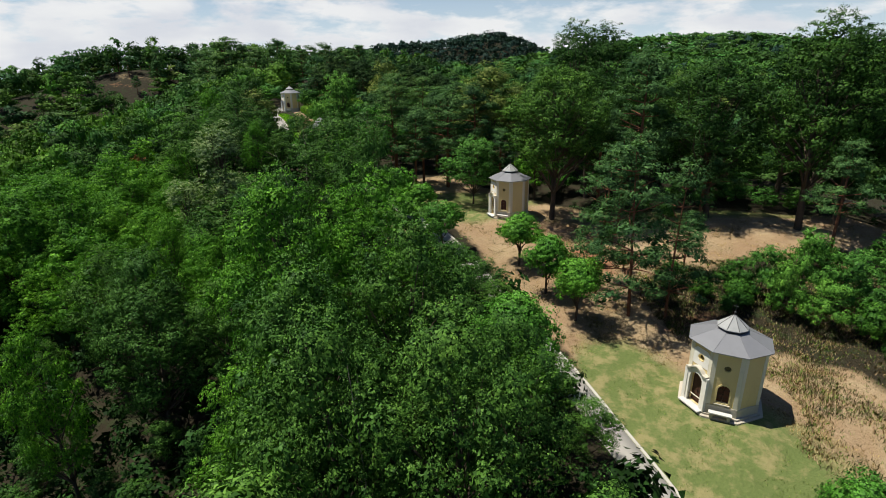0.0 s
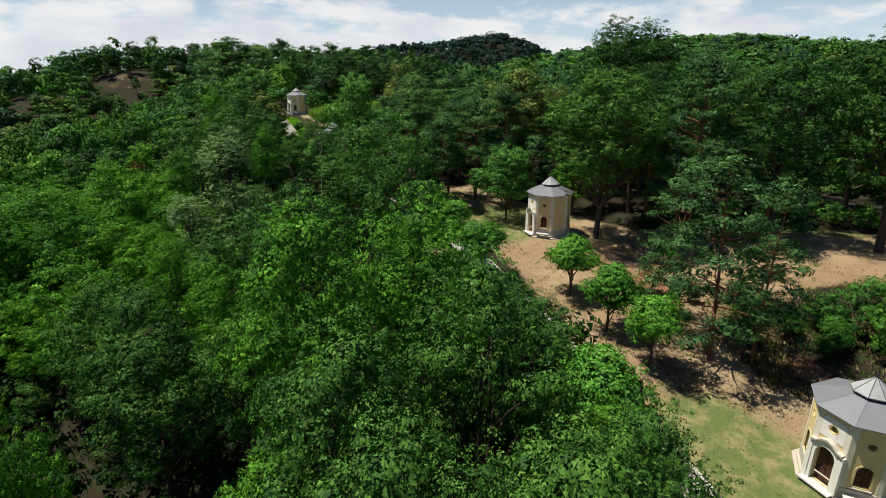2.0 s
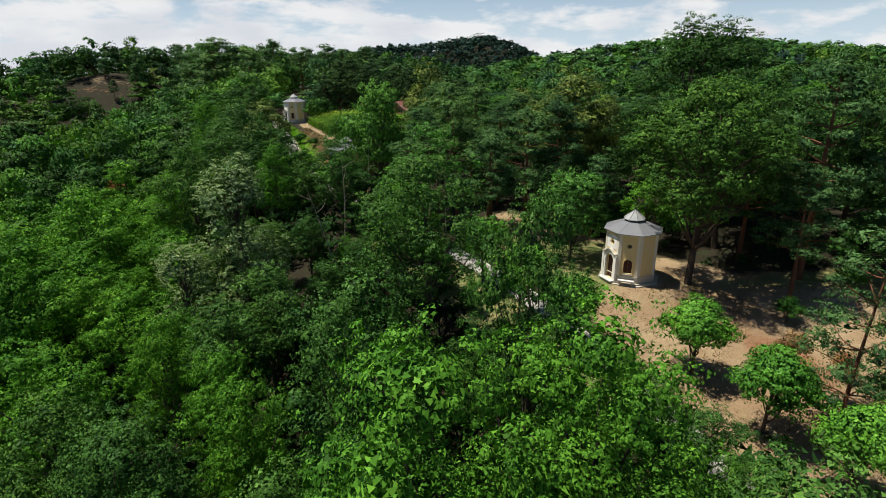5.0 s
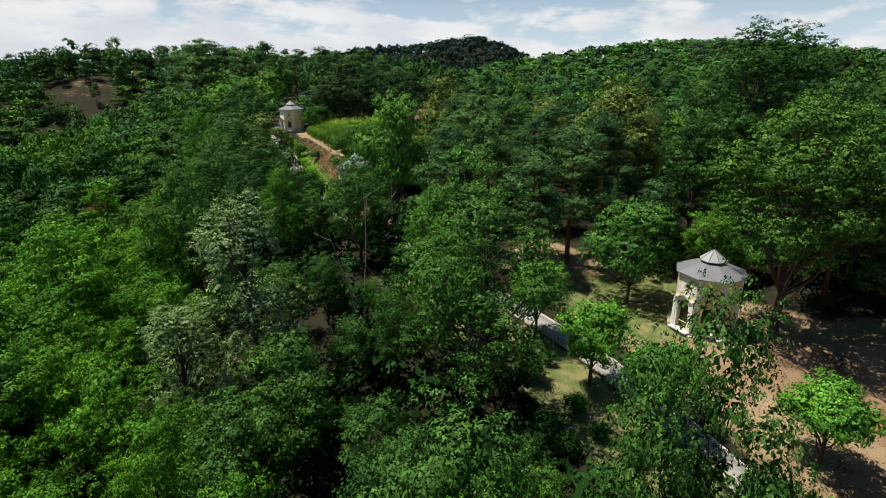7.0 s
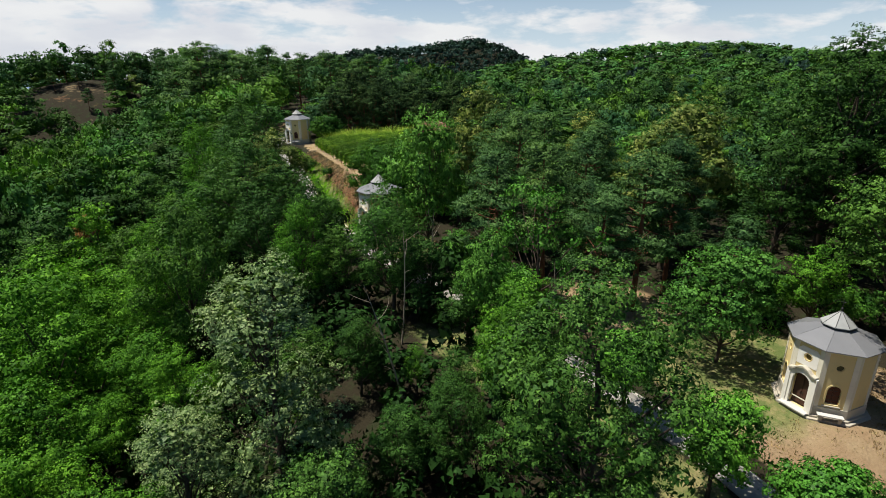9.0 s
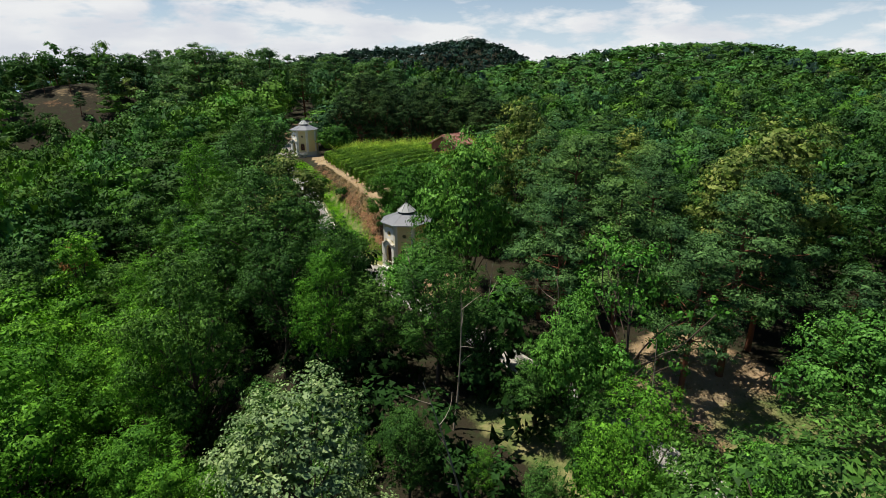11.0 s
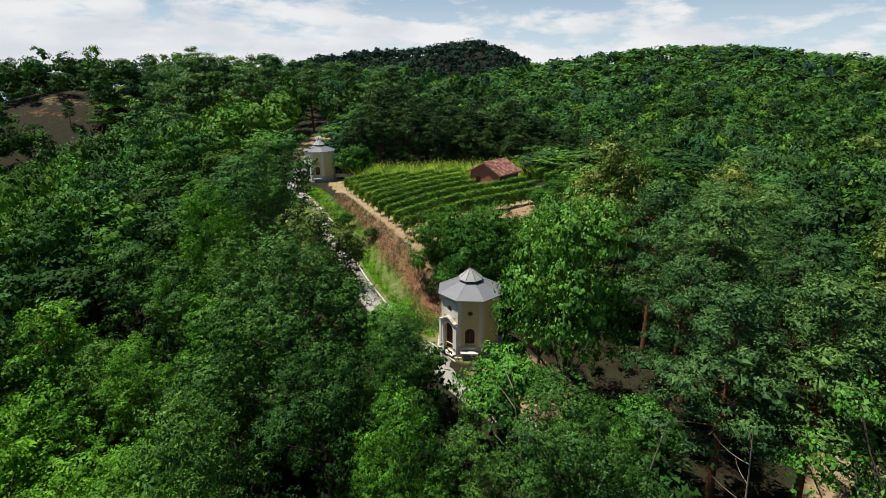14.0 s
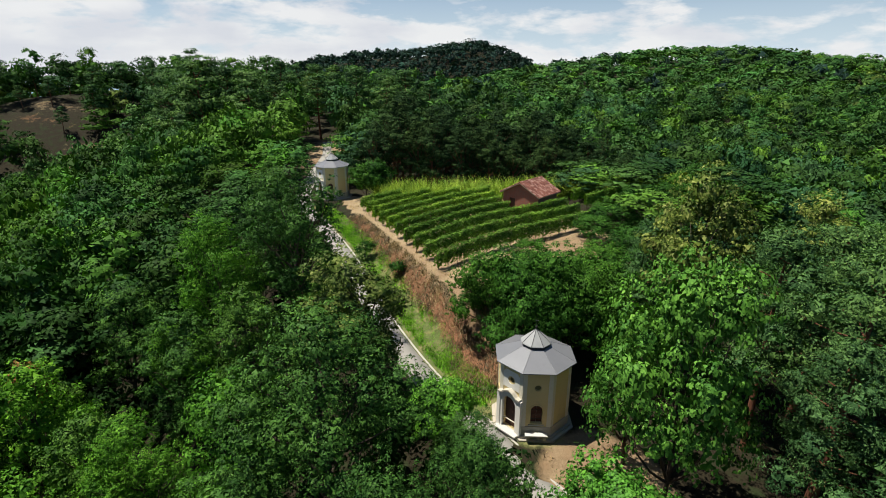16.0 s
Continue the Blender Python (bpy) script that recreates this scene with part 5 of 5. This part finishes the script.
for x, y in zip(fx[~inner & view & free(fx, fy)], fy[~inner & view & free(fx, fy)]):
    u = WOODS_RNG.uniform()
    kd = "pine" if u < 0.22 else "locust" if u < 0.40 else "oak" if u < 0.97 else "chestnut"
    rows.append((x, y, WOODS_RNG.uniform(7.5, 16.0), kd, PAT_NEAR if y < 330 else PAT_FAR, WOODS_RNG.uniform(3.2, 5.8)))
woods("woodland", "dense mixed green woodland over the slopes", rows)

rows = []
for lo, hi, gap, rad, pats in ((430, 660, 10.5, 6.2, PAT_FAR), (660, 880, 14.0, 8.8, PAT_DIST), (880, 1150, 11.5, 8.0, PAT_DIST)):
    bx, by = np.meshgrid(np.arange(-hi, hi, gap), np.arange(lo, hi, gap))
    bx = (bx + WOODS_RNG.uniform(-0.4, 0.4, bx.shape) * gap).ravel()
    by = (by + WOODS_RNG.uniform(-0.4, 0.4, by.shape) * gap).ravel()
    view = (np.abs(np.degrees(np.arctan2(bx + 15, by - 20)) + 0) < 46)
    for x, y in zip(bx[view], by[view]):
        u = WOODS_RNG.uniform()
        con = (y > 880 and x < 330) or u < 0.06
        rows.append((x, y, WOODS_RNG.uniform(10, 16) * (1.25 if con else 1), "conifer" if con else "far" if u < 0.7 else "locust" if u < 0.82 else "oak",
                     PAT_CON if con and u < 0.6 else pats, rad * WOODS_RNG.uniform(0.8, 1.2) * (0.8 if con else 1)))
woods("distant_woodland", "distant wooded hills on the skyline, conifers tinted blue for haze", rows)

# ---------------------------------------------------------------- undergrowth
UG = np.random.default_rng(17)
ux, uy = np.meshgrid(np.arange(-105, 75, 3.1), np.arange(-8, 175, 3.1))
ux = (ux + UG.uniform(-1.3, 1.3, ux.shape)).ravel()
uy = (uy + UG.uniform(-1.3, 1.3, uy.shape)).ravel()
ud, _ = along(ROAD, ux, uy)
keep = free(ux, uy, 0.8) & (UG.uniform(size=ux.shape) < np.where(ud < 0, 0.95, 0.4)) & (near_path(ux, uy) < 85)
bush = [wood_pattern(s, 210, 0.17, 7) for s in (91, 92, 93)]
vs, fs, ts, o = [], [], [], 0
uz = terrain(ux, uy)
for x, y, z, d in zip(ux[keep], uy[keep], uz[keep], ud[keep]):
    v, f, _ = bush[int(UG.integers(3))]
    r = UG.uniform(1.4, 2.8) if d < 0 else UG.uniform(0.5, 1.1)
    hgt = r * UG.uniform(0.8, 1.4)
    a = UG.uniform(0, 6.28)
    vs.append(np.stack([(v[:, 0] * math.cos(a) - v[:, 1] * math.sin(a)) * r + x, (v[:, 0] * math.sin(a) + v[:, 1] * math.cos(a)) * r + y, (v[:, 2] + 0.75) * hgt + z - 0.2], -1))
    fs.append(f + o)
    o += len(v)
    # leaf tint lowered so that deep shade between trees lies in the colour
    ts.append(np.broadcast_to(np.array([0.016, 0.046, 0.009]) * UG.uniform(0.4, 1.4), (len(v), 3)))
tagged(part("undergrowth", mesh_np("undergrowth", np.concatenate(vs), np.concatenate(fs), M_WOODS, {"tint": np.concatenate(ts)})), "low green undergrowth between the trunks", "undergrowth", kind="stuff")

# ---------------------------------------------------------------- vineyard
VR = np.random.default_rng(23)
V_N = np.array([-V_DIR[1], V_DIR[0]])
EDGE_U = (V_EDGE[1] - V_EDGE[0]) / np.linalg.norm(V_EDGE[1] - V_EDGE[0])
post_me = from_np("post", tube([np.array([0, 0, -0.3]), np.array([0, 0, 1.0]), np.array([0.02, 0, 2.0])], [0.05, 0.045, 0.04], 6), M_POST)


def vine_row(start, length, course=None):
    """One trained row: posts, wires and a hedge of leaves with stems below it."""
    x0, y0 = start
    course = V_DIR if course is None else np.array(course) / np.linalg.norm(course)
    V_N = np.array([-course[1], course[0]])
    t = thing("vine_row", Matrix.Translation((x0, y0, ground_z(x0, y0))), "row of trained grapevines on posts and wires", "vine row", "rows of the vineyard")
    base = ground_z(x0, y0)

    def at(s, up=0.0):
        p = np.array([x0, y0]) + course * s
        return np.array([p[0] - x0, p[1] - y0, ground_z(p[0], p[1]) - base + up])
    for s in np.arange(0, length + 0.1, 4.6):
        p = part("post", post_me, None, t)
        p.location = at(s)
    pts = [at(s) for s in np.arange(0, length + 1, 1.15)]
    stems = [tube([p + (0, 0, -0.2), p + (0.03, 0.02, 0.5), p + (0, 0, 1.0)], [0.03, 0.025, 0.02], 4) for p in pts]
    part("stems", from_np("stems", join(stems), M_BARK), None, t)
    for hgt in (0.9, 1.5):
        part("wire", from_np("wire", tube([p + (0, 0, hgt) for p in pts], [0.006] * len(pts), 3), M_DARKMETAL), None, t)
    n = int(length * 380)
    s = VR.uniform(-0.3, length + 0.3, n)
    q = np.stack([at(v) for v in np.linspace(-0.3, length + 0.3, 40)])
    ss = np.linspace(-0.3, length + 0.3, 40)
    c = np.stack([np.interp(s, ss, q[:, k]) for k in range(3)], -1)
    lump = 1 + 0.25 * np.sin(s * 2.3 + x0) + 0.15 * np.sin(s * 5.1)
    h = VR.beta(1.4, 1.1, n) * 1.7 * (0.9 + 0.1 * lump) + 0.45
    f = np.clip((h - 0.45) / 1.7, 0, 1)
    side = VR.choice([-1, 1], n) * (0.34 - 0.14 * f) * lump + VR.normal(0, 0.05, n)
    p = c + np.stack([V_N[0] * side, V_N[1] * side, h], -1)
    nn = unit(np.stack([V_N[0] * np.sign(side) * (1.1 - f), V_N[1] * np.sign(side) * (1.1 - f), 0.05 + 1.3 * f ** 3], -1) + VR.normal(0, 0.24, (n, 3)))
    part("foliage", mesh_np("foliage", *leaves(p, nn, 0.22, VR, 0.85, 0.18, True), M_VINE), None, t)
    return t


for k in range(13):
    st = V_EDGE[0] + EDGE_U * (4.0 + 3.1 * k) + V_DIR * 0.6
    if k > 9:
        st = st + V_DIR * (2.0 + 0.8 * (k - 9))
    length = 21.0 + 0.5 * k if k < 3 else 14.5 + 0.7 * (k - 3) if k < 6 else 44.0
    length = min(length, -past_crest(*st) / (V_DIR[1] + 0.30 * V_DIR[0]), (15 - st[0]) / V_DIR[0])
    if length > 4:
        vine_row(st, length)

for x, y in ((-8.6, 139.0), (-9.4, 142.2)):
    vine_row((x, y), 13.0)

# ---------------------------------------------------------------- brick hut in the vineyard
H_ANG = math.atan2(139.9 - 136.7, -12.5 + 15.8)


def build_hut():
    W, L, EV, RG = 5.4, 4.6, 2.6, 4.0          # gable width, length, eaves and ridge heights
    gz = ground_z(-16.0, 140.5)
    hut = thing("brick_hut", pose(-15.8, 136.7, gz, 0, 0, math.degrees(H_ANG)), "small red brick hut with a clay tile roof", "hut")
    # x along the side wall, y along the gable
    gable = [(0, -0.4), (W, -0.4), (W, EV), (W / 2, RG), (0, EV)]
    to_gable = Matrix.Rotation(math.pi / 2, 4, "Z")
    g0 = panel(gable, [[(3.5, 0.0), (4.4, 0.0), (4.4, 1.95), (3.5, 1.95)]], 0.28)
    part("gable_wall", place(g0, Matrix(((0, 1, 0, 0), (1, 0, 0, 0), (0, 0, 1, 0), (0, 0, 0, 1)))), M_BRICK, hut)
    g1 = panel(gable, [], 0.28)
    part("gable_wall", place(g1, Matrix(((0, 1, 0, L - 0.28), (1, 0, 0, 0), (0, 0, 1, 0), (0, 0, 0, 1)))), M_BRICK, hut)
    side = [(0.29, -0.4), (L - 0.29, -0.4), (L - 0.29, EV), (0.29, EV)]
    part("side_wall", panel(side, [[(1.9, 1.0), (2.7, 1.0), (2.7, 1.8), (1.9, 1.8)]], 0.28), M_BRICK, hut)
    part("side_wall", place(panel(side, [], 0.28), Matrix.Translation((0, W - 0.28, 0))), M_BRICK, hut)
    part("door", place(prism([(0.12, 3.52), (0.18, 3.52), (0.18, 4.38), (0.12, 4.38)], 0.0, 1.93), Matrix.Identity(4)), M_DOOR, hut, "weathered dark wooden door")
    part("shutter", prism([(1.92, 0.1), (2.68, 0.1), (2.68, 0.15), (1.92, 0.15)], 1.02, 1.78), M_DOOR, hut)
    ov, th = 0.38, 0.1
    slope = (RG - EV) / (W / 2)
    for s in (0, 1):
        y0, y1 = -ov, W / 2
        z0, z1 = EV - ov * slope + 0.05, RG + 0.05
        bm = bmesh.new()
        co = [(-ov, y0, z0), (L + ov, y0, z0), (L + ov, y1, z1), (-ov, y1, z1)]
        a = [bm.verts.new(c) for c in co]
        b = [bm.verts.new((c[0], c[1], c[2] + th)) for c in co]
        bm.faces.new(a[::-1]); bm.faces.new(b)
        for q in range(4):
            bm.faces.new((a[q], a[(q + 1) % 4], b[(q + 1) % 4], b[q]))
        if s:
            bmesh.ops.transform(bm, matrix=Matrix(((1, 0, 0, 0), (0, -1, 0, W), (0, 0, 1, 0), (0, 0, 0, 1))), verts=bm.verts)
        bmesh.ops.recalc_face_normals(bm, faces=bm.faces)
        roof = part("roof", bm, M_POST, hut, "clay tile roof slope")
        # barrel tiles in courses
        rng = np.random.default_rng(3 + s)
        ch = []
        run = math.hypot(y1 - y0, z1 - z0)
        for i in np.arange(-ov + 0.1, L + ov, 0.2):
            for j in np.arange(0.0, run - 0.2, 0.36):
                f0, f1 = j / run, min(1.0, (j + 0.44) / run)
                q0 = np.array([i + rng.normal(0, 0.012), y0 + (y1 - y0) * f0, z0 + (z1 - z0) * f0 + th + 0.05 + rng.normal(0, 0.008)])
                q1 = np.array([i + rng.normal(0, 0.012), y0 + (y1 - y0) * f1, z0 + (z1 - z0) * f1 + th + 0.02])
                if s:
                    q0[1], q1[1] = W - q0[1], W - q1[1]
                ch.append(tube([q0, q1], [0.105, 0.085], 6))
        tiles = part("tiles", from_np("tiles", join(ch), M_TILE), None, roof, "weathered clay barrel tiles")
        tagged(tiles, kind="stuff")
    rc = [tube([np.array([i, W / 2, RG + 0.17]), np.array([i + 0.4, W / 2, RG + 0.19])], [0.11, 0.13], 7) for i in np.arange(-ov, L + ov - 0.2, 0.36)]
    part("ridge_tiles", from_np("ridge_tiles", join(rc), M_TILE), None, hut)
    return hut


build_hut()

# ---------------------------------------------------------------- bare stems and a dead branch among the crowns
DS = np.random.default_rng(31)


def bare_stem(x, y, h, lean=0.12):
    t = thing("bare_stem", Matrix.Translation((x, y, ground_z(x, y))), "thin bare dead stem with a few side twigs", "dead tree", "bare stems in the wood")
    top = np.array([DS.normal(0, lean) * h, DS.normal(0, lean) * h, h])
    p, r = limb((0, 0, -0.5), top, 0.09, 0.015, DS, 0.05, 9)
    part("trunk", from_np("trunk", tube(p, r, 6), M_PALEBARK), None, t)
    for k in range(5):
        b = p[3 + k]
        e = b + np.array([DS.normal(0, 1), DS.normal(0, 1), DS.uniform(0.6, 1.8)]) * DS.uniform(0.5, 1.0)
        q, s = limb(b, e, 0.03, 0.008, DS, 0.1, 5)
        part("twig", from_np("twig", tube(q, s, 4), M_PALEBARK), None, t)


for x, y, h in ((-3.6, 19.5, 16.2), (-20.5, 71.5, 10.0), (-18.5, 83.0, 10.0), (-22.5, 87.0, 9.0), (-13.0, 82.0, 9.0), (-9.5, 75.0, 8.5), (-21.0, 78.0, 10.0)):
    bare_stem(x, y, h)

# ---------------------------------------------------------------- dry grass, straw and grass tufts
GR = np.random.default_rng(41)


def tufts(name, label, pts, size, mat, blades=4):
    k = len(pts) * blades
    p = np.repeat(pts, blades, 0) + np.concatenate([GR.normal(0, 0.10, (k, 2)), np.zeros((k, 1))], 1)
    z = terrain(p[:, 0], p[:, 1])
    h = size * GR.uniform(0.5, 1.4, k)
    a = GR.uniform(0, 6.28, k)
    w = min(0.10 * size + 0.015, 0.06)
    dx, dy = np.cos(a) * w, np.sin(a) * w
    lx, ly = GR.normal(0, 0.5, k) * h, GR.normal(0, 0.5, k) * h
    v = np.stack([np.stack([p[:, 0] - dx, p[:, 1] - dy, z - 0.05], -1), np.stack([p[:, 0] + dx, p[:, 1] + dy, z - 0.05], -1), np.stack([p[:, 0] + lx, p[:, 1] + ly, z + h], -1)], 1).reshape(-1, 3)
    up = np.tile((0.0, 0.0, 1.0), (len(v), 1))
    return tagged(part(name, mesh_np(name, v, np.arange(k * 3).reshape(-1, 3), mat, normals=up)), label, "grass", kind="stuff")


def sample(n, box, keepf):
    x = GR.uniform(box[0], box[1], n)
    y = GR.uniform(box[2], box[3], n)
    m = keepf(x, y)
    return np.stack([x[m], y[m], np.zeros(m.sum())], -1)


def open_ground(x, y):
    c = cover(x, y)
    d, _ = along(ROAD, x, y)
    ok = np.abs(d) > 1.7
    for cx, cy, _ in CHAPELS:
        ok &= np.hypot(x - cx, y - cy) > 3.4
    return c, ok


def straw_at(x, y):
    c, ok = open_ground(x, y)
    return ok & (c[:, 0] > 0.4) & (c[:, 1] < 0.6) & (GR.uniform(size=len(x)) < 0.35 + 0.5 * (wave(x, y, 2.7, 1.0) > 0.1))


def grass_at(x, y):
    c, ok = open_ground(x, y)
    return ok & (c[:, 1] > 0.35) & (GR.uniform(size=len(x)) < c[:, 1])


def weeds_at(x, y):
    d, _ = along(ROAD, x, y)
    return (d > 8) & (y > 20) & (y < 56) & (np.hypot(x - 20.38, y - 33.43) > 5.5) & (x > 23 - 0.2 * (y - 30)) & (wave(x, y, 2.2, 0.5) + GR.normal(0, 0.4, len(x)) > 0.05)


def brush_at(x, y):
    c, ok = open_ground(x, y)
    return ok & (c[:, 2] > 0.3)


tufts("dry_grass", "tufts of dry straw-coloured grass", sample(90000, (-45, 66, 14, 160), straw_at), 0.15, M_STRAW)
tufts("short_straw", "short dry straw over the bare ground of the clearing", sample(70000, (-6, 36, 20, 80), straw_at), 0.09, M_STRAW)
tufts("grass", "short green grass beside the chapels and lane", sample(120000, (-50, 60, 14, 160), grass_at), 0.07, M_GRASS)
tufts("verge_grass", "bright green mown verge beside the lane", sample(130000, (-50, -24, 99, 154), grass_at), 0.16, M_VERGE, 5)
tufts("brushwood", "cut brown brushwood on the bank", sample(90000, (-50, -22, 98, 158), brush_at), 0.20, M_BRUSH)


def maize_at(x, y):
    q = past_crest(x, y)
    return (q > 0.8) & (q < 5.5) & (x > -37.5) & (x < 14)


tufts("tall_grass", "stand of tall bright yellow-green grass behind the vines", sample(16000, (-38, 14, 132, 160), maize_at), 2.1, M_TALLGRASS, 4)
tufts("weeds", "low brown and green weeds on the slope behind the chapel", sample(40000, (18, 46, 20, 56), weeds_at), 0.22, M_BRUSH, 4)
tufts("green_weeds", "patches of low green weeds among the brush", sample(20000, (20, 46, 20, 56), weeds_at), 0.20, M_GRASS, 4)
